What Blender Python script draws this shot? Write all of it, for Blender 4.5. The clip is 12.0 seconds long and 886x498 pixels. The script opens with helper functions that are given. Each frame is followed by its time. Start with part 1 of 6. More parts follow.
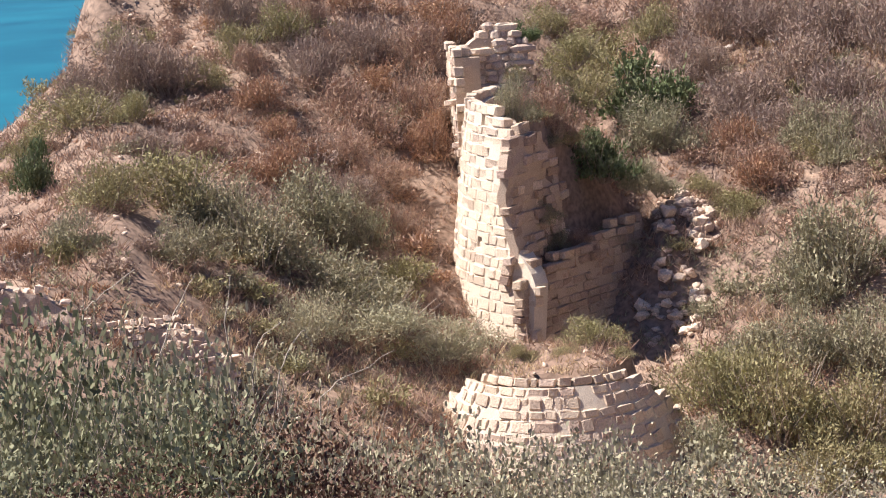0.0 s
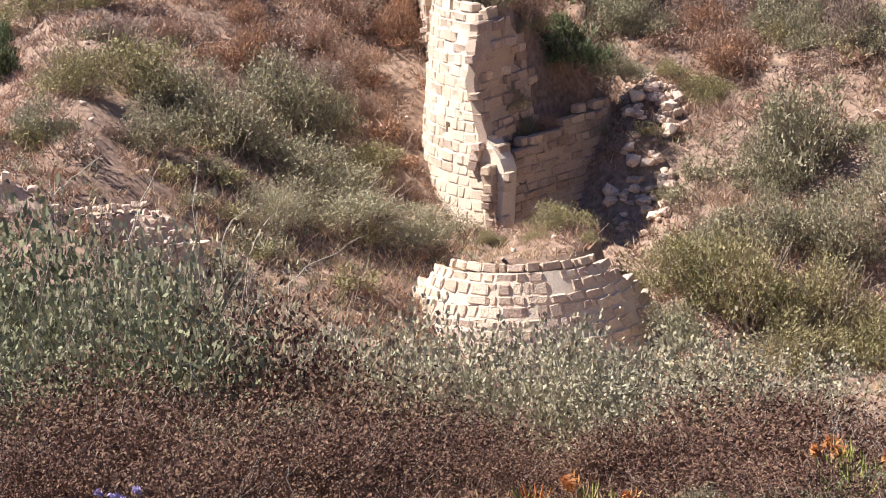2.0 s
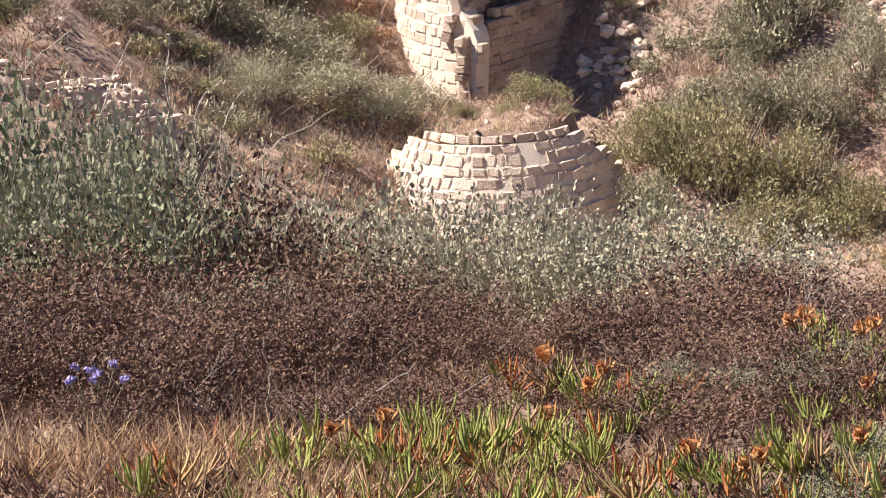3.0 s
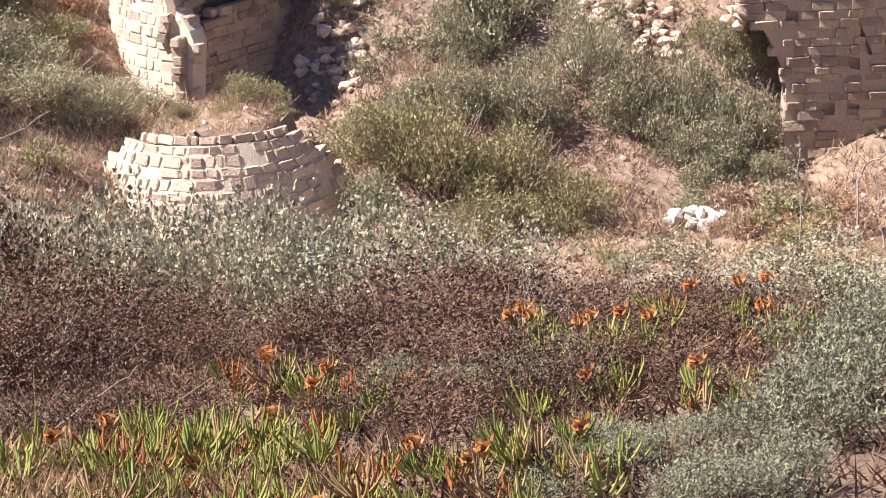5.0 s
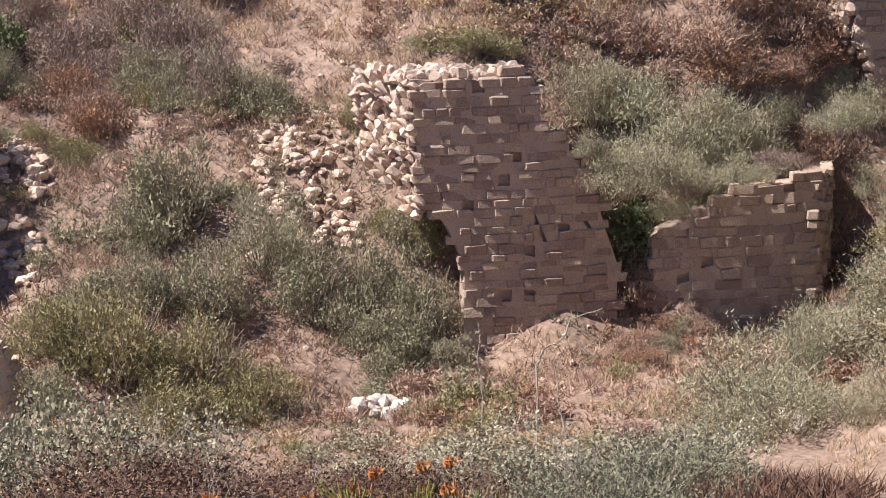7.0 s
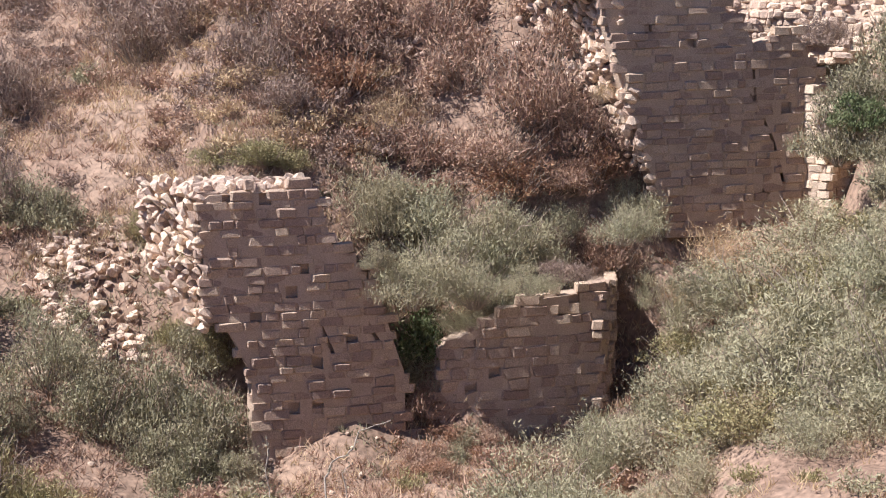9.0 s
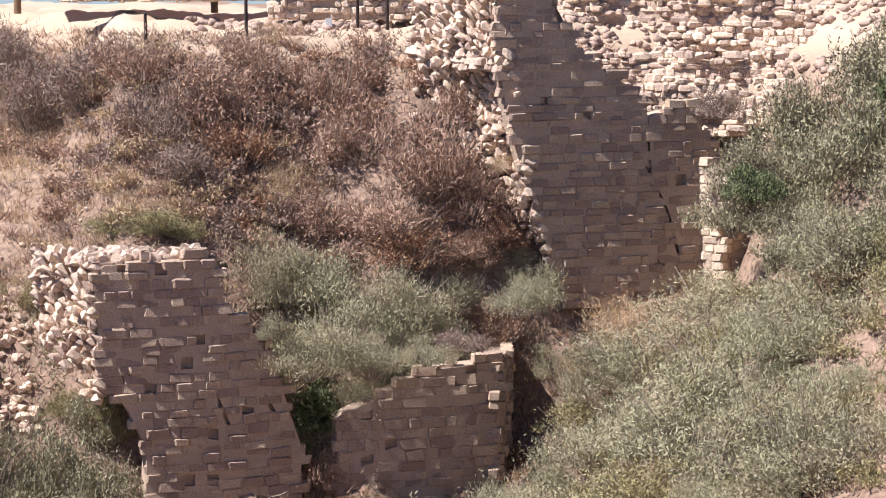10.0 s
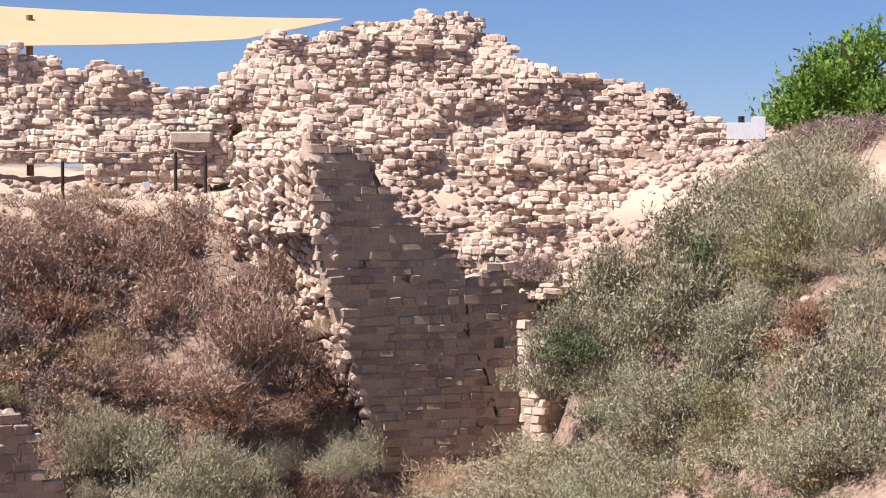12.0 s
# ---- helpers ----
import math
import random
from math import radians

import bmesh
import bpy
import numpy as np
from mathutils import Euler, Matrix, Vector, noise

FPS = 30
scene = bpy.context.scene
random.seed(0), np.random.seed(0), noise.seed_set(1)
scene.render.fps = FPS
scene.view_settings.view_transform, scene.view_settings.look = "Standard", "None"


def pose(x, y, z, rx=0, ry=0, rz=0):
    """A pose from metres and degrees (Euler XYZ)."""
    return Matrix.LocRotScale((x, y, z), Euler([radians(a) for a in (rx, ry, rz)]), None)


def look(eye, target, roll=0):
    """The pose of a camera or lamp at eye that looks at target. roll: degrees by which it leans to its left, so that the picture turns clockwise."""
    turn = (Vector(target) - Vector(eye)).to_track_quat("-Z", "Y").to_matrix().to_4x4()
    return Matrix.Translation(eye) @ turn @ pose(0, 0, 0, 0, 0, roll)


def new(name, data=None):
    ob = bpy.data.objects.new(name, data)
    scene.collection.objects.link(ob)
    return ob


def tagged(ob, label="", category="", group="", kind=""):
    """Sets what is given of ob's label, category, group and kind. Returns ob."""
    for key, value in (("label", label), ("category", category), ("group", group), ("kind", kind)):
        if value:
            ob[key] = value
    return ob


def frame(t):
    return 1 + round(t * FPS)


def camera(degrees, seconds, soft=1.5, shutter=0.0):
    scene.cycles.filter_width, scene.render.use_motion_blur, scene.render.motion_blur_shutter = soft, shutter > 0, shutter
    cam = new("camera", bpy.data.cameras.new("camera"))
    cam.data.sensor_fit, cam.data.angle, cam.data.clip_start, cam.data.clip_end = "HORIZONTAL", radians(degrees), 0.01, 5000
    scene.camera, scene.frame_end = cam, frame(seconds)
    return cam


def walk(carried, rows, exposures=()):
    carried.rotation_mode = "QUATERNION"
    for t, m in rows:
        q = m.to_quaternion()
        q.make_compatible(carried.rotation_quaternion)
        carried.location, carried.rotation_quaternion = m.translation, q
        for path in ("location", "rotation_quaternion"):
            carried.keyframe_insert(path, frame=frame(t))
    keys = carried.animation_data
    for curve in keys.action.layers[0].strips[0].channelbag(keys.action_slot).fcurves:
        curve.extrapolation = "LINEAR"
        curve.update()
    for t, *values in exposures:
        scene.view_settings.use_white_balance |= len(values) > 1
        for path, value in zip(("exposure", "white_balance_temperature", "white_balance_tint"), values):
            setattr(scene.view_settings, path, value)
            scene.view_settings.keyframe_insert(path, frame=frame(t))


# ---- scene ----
cam = camera(23.9, 12.0, soft=1.1)
# the camera stands on the near bank and pans and tilts: seconds, pan, tilt, lean
ROWS = (
    (0.0, -0.119, -9.144, -3.301),
    (0.5, 0.047, -9.502, -3.445),
    (1.0, 0.286, -9.961, -3.515),
    (1.5, 0.393, -10.965, -3.582),
    (2.0, 0.576, -12.321, -3.300),
    (2.5, 0.905, -14.130, -3.196),
    (2.7, 0.971, -14.909, -3.378),
    (4.3, 3.372, -17.402, -2.895),
    (4.5, 4.473, -17.445, -2.675),
    (5.0, 9.021, -16.251, -2.359),
    (5.5, 12.433, -14.600, -2.654),
    (6.0, 14.600, -13.559, -2.501),
    (6.5, 16.447, -12.444, -1.863),
    (7.0, 18.111, -11.328, -1.351),
    (7.5, 19.489, -10.494, -1.159),
    (7.7, 20.401, -10.146, -1.185),
    (9.3, 24.778, -7.904, -0.407),
    (9.5, 25.343, -7.542, -0.241),
    (10.0, 26.916, -6.454, -0.218),
    (10.5, 28.627, -5.284, 0.165),
    (11.0, 29.956, -4.087, 0.067),
    (11.5, 30.848, -2.910, -0.006),
    (12.0, 31.894, -2.000, -0.000),
)
EYE = Vector((0, 0, 0))


def aimed(pan, tilt, lean):
    """A pose at the eye: pan clockwise from +y, tilt up, lean to the left."""
    a, e = radians(pan), radians(tilt)
    way = Vector((math.sin(a) * math.cos(e), math.cos(a) * math.cos(e), math.sin(e)))
    return look(EYE, EYE + way, lean)


walk(cam, [(t, aimed(p, e, l)) for t, p, e, l in ROWS], exposures=((0.0, 1.04, 6450, 16), (5.0, 1.28, 6400, 14), (7.5, 0.72, 6200, 17), (9.5, 0.86, 6150, 16), (12.0, 0.76, 6300, 19)))

# ---- daylight: afternoon sun over the sea ----
SUN_AZ, SUN_EL = -81.0, 53.0
world = bpy.data.worlds.new("sky")
scene.world = world
world.use_nodes = True
wn = world.node_tree.nodes
sky = wn.new("ShaderNodeTexSky")
sky.sky_type, sky.sun_disc = "NISHITA", False
sky.sun_elevation, sky.sun_rotation = radians(SUN_EL), radians(SUN_AZ % 360)
sky.altitude, sky.air_density, sky.dust_density, sky.ozone_density = 3000, 1.0, 0.0, 4.0
wn["Background"].inputs["Strength"].default_value = 0.057
clear = wn.new("ShaderNodeMix")
clear.data_type, clear.blend_type = "RGBA", "MULTIPLY"
clear.inputs["Factor"].default_value = 1.0
clear.inputs["B"].default_value = (0.74, 0.82, 0.98, 1)
world.node_tree.links.new(sky.outputs[0], clear.inputs["A"])
world.node_tree.links.new(clear.outputs["Result"], wn["Background"].inputs["Color"])
sun_data = bpy.data.lights.new("sun", "SUN")
sun_data.energy, sun_data.angle, sun_data.color = 5.0, radians(0.53), (1.0, 0.94, 0.86)
sun = new("sun", sun_data)
sa, se = radians(SUN_AZ), radians(SUN_EL)
sun.matrix_world = look((math.sin(sa) * math.cos(se) * 100, math.cos(sa) * math.cos(se) * 100, math.sin(se) * 100), (0, 0, 0))


# ---- materials ----
def material(name, base, rough=0.9, spread=0.25, scale=6.0, fine=60.0, bump=0.3, second=None, stain=0.5, island=0.0, objects=0.0, spec=0.3, translucent=0.0):
    """Procedural surface: base colour broken up at two scales, towards a second colour, with relief."""
    m = bpy.data.materials.new(name)
    m.use_nodes = True
    n, k = m.node_tree.nodes, m.node_tree.links
    b = n["Principled BSDF"]
    b.inputs["Roughness"].default_value = rough
    b.inputs["Specular IOR Level"].default_value = spec
    geo = n.new("ShaderNodeNewGeometry")
    big = n.new("ShaderNodeTexNoise")
    big.inputs["Scale"].default_value, big.inputs["Detail"].default_value = scale, 5.0
    small = n.new("ShaderNodeTexNoise")
    small.inputs["Scale"].default_value, small.inputs["Detail"].default_value = fine, 3.0
    k.new(geo.outputs["Position"], big.inputs["Vector"])
    k.new(geo.outputs["Position"], small.inputs["Vector"])
    ramp = n.new("ShaderNodeMapRange")
    ramp.inputs["From Min"].default_value, ramp.inputs["From Max"].default_value = 0.35, 0.65
    ramp.inputs["To Max"].default_value = stain
    k.new(big.outputs["Fac"], ramp.inputs["Value"])
    mix = n.new("ShaderNodeMix")
    mix.data_type = "RGBA"
    mix.inputs["A"].default_value = (*base, 1)
    mix.inputs["B"].default_value = (*(second or tuple(c * 0.6 for c in base)), 1)
    k.new(ramp.outputs["Result"], mix.inputs["Factor"])
    hsv = n.new("ShaderNodeHueSaturation")
    k.new(mix.outputs["Result"], hsv.inputs["Color"])
    val = n.new("ShaderNodeMapRange")
    val.inputs["From Min"].default_value, val.inputs["From Max"].default_value = 0.25, 0.75
    val.inputs["To Min"].default_value, val.inputs["To Max"].default_value = 1 - spread, 1 + spread
    k.new(small.outputs["Fac"], val.inputs["Value"])
    last = val.outputs["Result"]
    for amount, source in ((island, geo.outputs["Random Per Island"] if island else None), (objects, n.new("ShaderNodeObjectInfo").outputs["Random"] if objects else None)):
        if amount:
            rnd = n.new("ShaderNodeMapRange")
            rnd.inputs["To Min"].default_value, rnd.inputs["To Max"].default_value = 1 - amount, 1 + amount
            k.new(source, rnd.inputs["Value"])
            mul = n.new("ShaderNodeMath")
            mul.operation = "MULTIPLY"
            k.new(last, mul.inputs[0])
            k.new(rnd.outputs["Result"], mul.inputs[1])
            last = mul.outputs[0]
            hue = n.new("ShaderNodeMapRange")
            hue.inputs["To Min"].default_value, hue.inputs["To Max"].default_value = 0.5 - amount * 0.05, 0.5 + amount * 0.05
            k.new(source, hue.inputs["Value"])
            k.new(hue.outputs["Result"], hsv.inputs["Hue"])
    k.new(last, hsv.inputs["Value"])
    k.new(hsv.outputs["Color"], b.inputs["Base Color"])
    if bump:
        bm_node = n.new("ShaderNodeBump")
        bm_node.inputs["Strength"].default_value, bm_node.inputs["Distance"].default_value = bump, 0.03
        k.new(small.outputs["Fac"], bm_node.inputs["Height"])
        k.new(bm_node.outputs["Normal"], b.inputs["Normal"])
    if translucent:
        tr = n.new("ShaderNodeBsdfTranslucent")
        k.new(hsv.outputs["Color"], tr.inputs["Color"])
        ms = n.new("ShaderNodeMixShader")
        ms.inputs[0].default_value = translucent
        k.new(b.outputs[0], ms.inputs[1])
        k.new(tr.outputs[0], ms.inputs[2])
        k.new(ms.outputs[0], n["Material Output"].inputs["Surface"])
    return m


# same sandstone twice: ASHLAR toned down for shaded faces, PALE lightened for sunlit ones
ASHLAR = material("weathered_sandstone_shaded", (0.46, 0.345, 0.26), scale=1.3, fine=28, spread=0.35, bump=1.0, second=(0.34, 0.25, 0.19), objects=0.2)
PALE = material("sandstone_sunlit", (0.63, 0.515, 0.40), scale=1.2, fine=24, spread=0.25, bump=0.9, second=(0.48, 0.37, 0.26), objects=0.16)
WHITE_MORTAR = material("pale_lime_mortar", (0.66, 0.57, 0.46), scale=2.0, fine=35, spread=0.2, bump=0.7, second=(0.52, 0.43, 0.33))
MORTAR = material("lime_mortar", (0.50, 0.385, 0.30), scale=2.0, fine=35, spread=0.25, bump=0.8, second=(0.40, 0.31, 0.22))
RUBBLE = material("rubble_stone", (0.61, 0.48, 0.375), scale=0.8, fine=22, spread=0.3, bump=0.9, second=(0.47, 0.345, 0.265), objects=0.22, island=0.22)
WHITE_ROCK = material("white_rock", (0.60, 0.53, 0.45), scale=3.0, fine=30, spread=0.2, bump=0.7, second=(0.5, 0.43, 0.36), objects=0.12)


def foliage(name, base, second, island=0.3, translucent=0.14, stain=0.8, scale=0.7):
    return material(name, base, rough=0.75, scale=scale, fine=9, spread=0.2, bump=0, second=second, stain=stain, island=island, translucent=translucent, spec=0.25)


GREY_GREEN = foliage("grey_green_leaf", (0.30, 0.285, 0.18), (0.34, 0.295, 0.20))
OLIVE = foliage("olive_leaf", (0.29, 0.265, 0.13), (0.34, 0.285, 0.16))
PALE_GREEN = foliage("pale_green_leaf", (0.37, 0.36, 0.235), (0.40, 0.35, 0.23), island=0.18)
DARK_GREEN = foliage("dark_green_leaf", (0.13, 0.17, 0.075), (0.16, 0.17, 0.09))
DRY_BROWN = foliage("dry_brown_twig", (0.37, 0.245, 0.18), (0.44, 0.30, 0.22), translucent=0.1)
DRY_RUST = foliage("dry_rust_leaf", (0.37, 0.215, 0.13), (0.33, 0.20, 0.14), translucent=0.15)
DRY_PURPLE = foliage("dry_purple_twig", (0.29, 0.215, 0.18), (0.34, 0.245, 0.185), translucent=0.1)
STRAW = foliage("straw", (0.56, 0.43, 0.28), (0.48, 0.34, 0.21), translucent=0.25)
SALT_LEAF = foliage("silver_saltbush_leaf", (0.42, 0.385, 0.27), (0.25, 0.23, 0.145), island=0.4, scale=2.5)
BARK = material("grey_bark", (0.38, 0.31, 0.25), scale=4, fine=60, bump=0.4)


# ---- the lie of the land ----
NEAR = ((0, -1.75), (4, -1.8), (6, -2.1), (8.5, -2.7), (10, -3.5), (14, -7.5), (20, -12.3), (26, -14.0))
STATIONS = (
    (-16, ((30, -14), (42, -12.5), (47, -10.4), (49, -10.2), (60, -10.6), (70, -11), (82, -18), (100, -37))),
    (-11.6, ((30, -14), (42, -12.8), (48, -9.9), (50, -9.2), (60, -8.8), (70, -8.0), (74, -9.5), (100, -37))),
    (-10.2, ((30, -14), (42, -12.9), (48, -10.0), (50, -9.1), (60, -7.9), (70, -6.5), (75, -8), (100, -37))),
    (-9.6, ((30, -14), (42, -13), (48, -10.1), (50, -9.0), (60, -7.4), (70, -6.3), (72.4, -4.6), (78, -6), (105, -37))),
    (-9, ((30, -14), (42, -13), (48, -10.2), (50, -9.0), (60, -7.3), (70, -6.0), (73, -2.4), (84, -5), (115, -37))),
    (-5, ((30, -14), (43, -13.2), (49, -11.3), (52, -10.4), (62, -7.0), (78, -0.4), (86, -0.6), (110, -37))),
    (0, ((30, -14), (48, -12.7), (56, -10.9), (62, -8.0), (70, -4.2), (80, -0.4), (92, 0.2), (120, 0.5))),
    (4, ((30, -14), (48, -13.8), (54, -12.0), (60, -10), (66, -7.5), (74, -4), (86, -0.5), (120, 0.5))),
    (6, ((30, -14), (48, -13.7), (53, -12.3), (55.4, -11.3), (57, -9.5), (60, -8.3), (68, -5.3), (78, -2), (90, 0.0), (120, 0.5))),
    (8, ((30, -13.9), (47, -13.6), (53, -11.6), (60, -9), (68, -5.5), (78, -2), (90, 0.3), (120, 0.5))),
    (12, ((30, -13.8), (48, -13.7), (52, -12.2), (58, -8.5), (66, -5), (76, -1.2), (88, 0.4), (120, 0.5))),
    (16.6, ((30, -13.8), (50, -13.8), (52.5, -12.6), (57, -8.2), (60, -6.2), (68, -2.6), (74, -0.3), (120, 0.5))),
    (18.2, ((30, -13.8), (51.4, -13.3), (52.9, -12.9), (54.6, -6.6), (58, -4.9), (62, -2.2), (65.5, -0.3), (120, 0.5))),
    (21.5, ((30, -13.7), (49.6, -13.4), (51.4, -12.9), (52.8, -11.9), (53.8, -10.4), (55.3, -7.0), (58, -5.0), (61, -2.2), (63.5, -0.6), (120, 0.5))),
    (23.6, ((30, -13.6), (50, -13.4), (54, -12.4), (55.6, -8.6), (58, -5.6), (60.4, -2.5), (62.4, -0.6), (120, 0.5))),
    (24.8, ((30, -13.6), (50, -13.3), (52.9, -12.9), (53.8, -9.2), (57.4, -6.0), (60.2, -2.5), (62.2, -0.6), (120, 0.5))),
    (26, ((30, -13.5), (52, -13.0), (53.8, -12.8), (54.7, -9.1), (57.4, -5.6), (60, -2.4), (62, -0.6), (120, 0.5))),
    (28.6, ((30, -13.3), (52, -12.7), (55.6, -12.3), (57.5, -7.2), (60, -2.4), (62, -0.5), (67, 0.0), (120, 0.5))),
    (30.5, ((30, -12.9), (50, -12), (55, -11.2), (57.4, -8.6), (59.5, -8.0), (61.2, -1.5), (64, 0.0), (68, 0.3), (120, 0.5))),
    (33, ((30, -12.3), (49, -10.2), (57, -8.4), (60.4, -7.8), (62, -2.8), (65, 0.0), (70, 0.6), (120, 1.0))),
    (34.8, ((30, -12.2), (48, -10), (57, -8.3), (61.2, -7.5), (62.6, -2.8), (65, 0.0), (70, 0.8), (120, 1.0))),
    (36, ((30, -12), (46, -10), (52, -8.4), (57, -6), (62, -1.8), (66, 0.2), (72, 1.0), (120, 1.0))),
    (40, ((30, -11), (42, -9.5), (48, -7.5), (54, -3.8), (58, -1.0), (62, 0.8), (72, 1.3), (120, 1.2))),
    (44, ((28, -9), (40, -8), (46, -5.5), (50, -2.8), (55, 0.3), (60, 1.3), (72, 1.4), (120, 1.2))),
    (58, ((25, -5), (35, -4), (45, -1), (52, 0.5), (58, 1.2), (64, 1.4), (72, 1.4), (120, 1.2))),
)
ST_AZ = np.array([a for a, _ in STATIONS])
TILT_AZ = (-14, -11, -8, -5, -2, 1, 4, 7, 10, 16, 22, 31, 40)
TILT = (0.0325, 0.0265, 0.0205, 0.0145, 0.0075, 0.001, -0.003, 0.004, 0.003, 0.0028, 0.0018, 0.0, 0.0013)
RADII = np.arange(0, 121, 0.5)
ST_Z = np.array([np.interp(RADII, [p[0] for p in NEAR + k], [p[1] for p in NEAR + k]) for _, k in STATIONS])
_w = np.array([1, 2, 1]) / 4
ST_Z[:, 1:-1] = np.array([np.convolve(z, _w, "valid") for z in ST_Z])


def ground_raw(x, y):
    r, az = math.hypot(x, y), math.degrees(math.atan2(x, y))
    i = int(np.searchsorted(ST_AZ, az))
    j = min(int(r * 2), len(RADII) - 2)
    u = min(r * 2 - j, 1.0)
    if i == 0 or i == len(ST_AZ):
        row = ST_Z[min(i, len(ST_AZ) - 1)]
        z = row[j] * (1 - u) + row[j + 1] * u
    else:
        f = (az - ST_AZ[i - 1]) / (ST_AZ[i] - ST_AZ[i - 1])
        a, b = ST_Z[i - 1], ST_Z[i]
        z = (a[j] * (1 - u) + a[j + 1] * u) * (1 - f) + (b[j] * (1 - u) + b[j + 1] * u) * f
    if r > 120 and z > -15:
        z = z * max(0.0, 1 - (r - 120) / 400) + 0.5 * min(1.0, (r - 120) / 400)
    z += min(r, 75) * max(0.0, min(1.0, (98 - r) / 20)) * float(np.interp(az, TILT_AZ, TILT))
    side = abs(az)
    # earth banked up behind the rounded base
    if math.hypot(x - 2.6, y - 50.9) < 1.7 or (abs(x - 2.6) < 1.8 and 50.9 < y < 52.4):
        z = max(z, -11.15)
    # earth and rubble held inside the round tower
    if math.hypot(x - 7.91, y - 58.69) < 6.75 and 53 < y < 64:
        low = (x - 2.06) * -0.771 + (y - 53.3) * 0.637
        high = (x - 1.75) * -0.838 + (y - 54.1) * 0.546
        if low > 0.35:
            z = max(z, min(-9.6 + 0.45 * (low - 0.35), -8.4))
        if high > 0.35:
            z = max(z, -5.75 - 1.05 * max(0.0, x - 2.7))
    if az < -16:                                     # the bank runs on towards the cliff and the sea
        k = min(1.0, (-16 - az) / 60)
        sea = -1.75 if r < 12 else -1.75 - min(1.0, (r - 12) / 80) * 36
        z = z * (1 - k) + sea * k
    if az > 58:
        k = min(1.0, (az - 58) / 30)
        z = z * (1 - k) - 1.7 * k
    if side > 90 and az > 0:
        z = -1.75
    return z


def ground(x, y):
    """Height of the land at a place of the plan."""
    r = math.hypot(x, y)
    z = ground_raw(x, y)
    amp = 0.04 if r < 11 else min(0.32, 0.04 + (r - 11) * 0.02)
    if r < 150:
        z += amp * noise.noise((x * 0.45, y * 0.45, 3.1)) + amp * 0.55 * noise.noise((x * 1.3, y * 1.3, 7.7)) + amp * 0.25 * noise.noise((x * 3.1, y * 3.1, 1.7))
    return z


# ---- building helpers ----
def part(name, mesh, mat, parent=None, label="", smooth=False):
    ob = new(name, mesh)
    if mat is not None and not mesh.materials:
        mesh.materials.append(mat)
    if smooth:
        mesh.polygons.foreach_set("use_smooth", [True] * len(mesh.polygons))
    if parent is not None:
        ob.parent = parent
    if label:
        tagged(ob, label)
    return ob


def mesh_of(name, verts, faces):
    me = bpy.data.meshes.new(name)
    me.from_pydata([tuple(v) for v in verts], [], [tuple(f) for f in faces])
    me.update()
    return me


def empty(name, at, label, category, group="", kind=""):
    e = new(name)
    e.matrix_basis = Matrix.Translation(at)
    return tagged(e, label, category, group, kind)


def axis_lines(lo, hi, fine_lo, fine_hi, step):
    """Grid lines: fine in the middle, ever coarser outside."""
    mid = list(np.arange(fine_lo, fine_hi + 0.001, step))
    out, s, v = [], step, fine_hi
    while v < hi:
        s *= 1.35
        v += s
        out.append(min(v, hi))
    low, s, v = [], step, fine_lo
    while v > lo:
        s *= 1.35
        v -= s
        low.append(max(v, lo))
    return low[::-1] + mid + out


# ---- setting ----
SOIL = material("dry_soil", (0.22, 0.148, 0.108), scale=0.3, fine=6, spread=0.45, bump=1.0, second=(0.32, 0.23, 0.17), stain=0.9)


def bleached_crest(m, colour, low, high):
    """Trodden pale rubble where the land reaches the castle's level."""
    n, k = m.node_tree.nodes, m.node_tree.links
    b = n["Principled BSDF"]
    source = b.inputs["Base Color"].links[0].from_socket
    geo = n.new("ShaderNodeNewGeometry")
    split = n.new("ShaderNodeSeparateXYZ")
    k.new(geo.outputs["Position"], split.inputs[0])
    far = n.new("ShaderNodeMapRange")
    far.inputs["From Min"].default_value, far.inputs["From Max"].default_value = 35, 40
    k.new(split.outputs["Y"], far.inputs["Value"])
    rise = n.new("ShaderNodeMapRange")
    rise.inputs["From Min"].default_value, rise.inputs["From Max"].default_value = low, high
    k.new(split.outputs["Z"], rise.inputs["Value"])
    west = n.new("ShaderNodeMapRange")
    west.inputs["From Min"].default_value, west.inputs["From Max"].default_value = 15, 19
    k.new(split.outputs["X"], west.inputs["Value"])
    east = n.new("ShaderNodeMapRange")
    east.inputs["From Min"].default_value, east.inputs["From Max"].default_value = 41, 38
    k.new(split.outputs["X"], east.inputs["Value"])
    both = far
    for other in (rise, west, east):
        step = n.new("ShaderNodeMath")
        step.operation = "MULTIPLY"
        k.new(both.outputs[0], step.inputs[0])
        k.new(other.outputs[0], step.inputs[1])
        both = step
    mix = n.new("ShaderNodeMix")
    mix.data_type = "RGBA"
    mix.inputs["B"].default_value = (*colour, 1)
    k.new(both.outputs[0], mix.inputs["Factor"])
    k.new(source, mix.inputs["A"])
    k.new(mix.outputs["Result"], b.inputs["Base Color"])


bleached_crest(SOIL, (0.52, 0.41, 0.30), -2.2, -0.6)


def build_ground():
    xs = axis_lines(-2500, 4000, -24, 52, 0.4)
    ys = axis_lines(-2500, 4000, 2, 92, 0.4)
    verts = [(x, y, ground(x, y)) for y in ys for x in xs]
    w = len(xs)
    faces = [(j * w + i, j * w + i + 1, (j + 1) * w + i + 1, (j + 1) * w + i) for j in range(len(ys) - 1) for i in range(w - 1)]
    ob = part("ground", mesh_of("ground", verts, faces), SOIL, smooth=True)
    tagged(ob, "dry brown sandy slope with a deep moat", "ground", kind="structure")


build_ground()


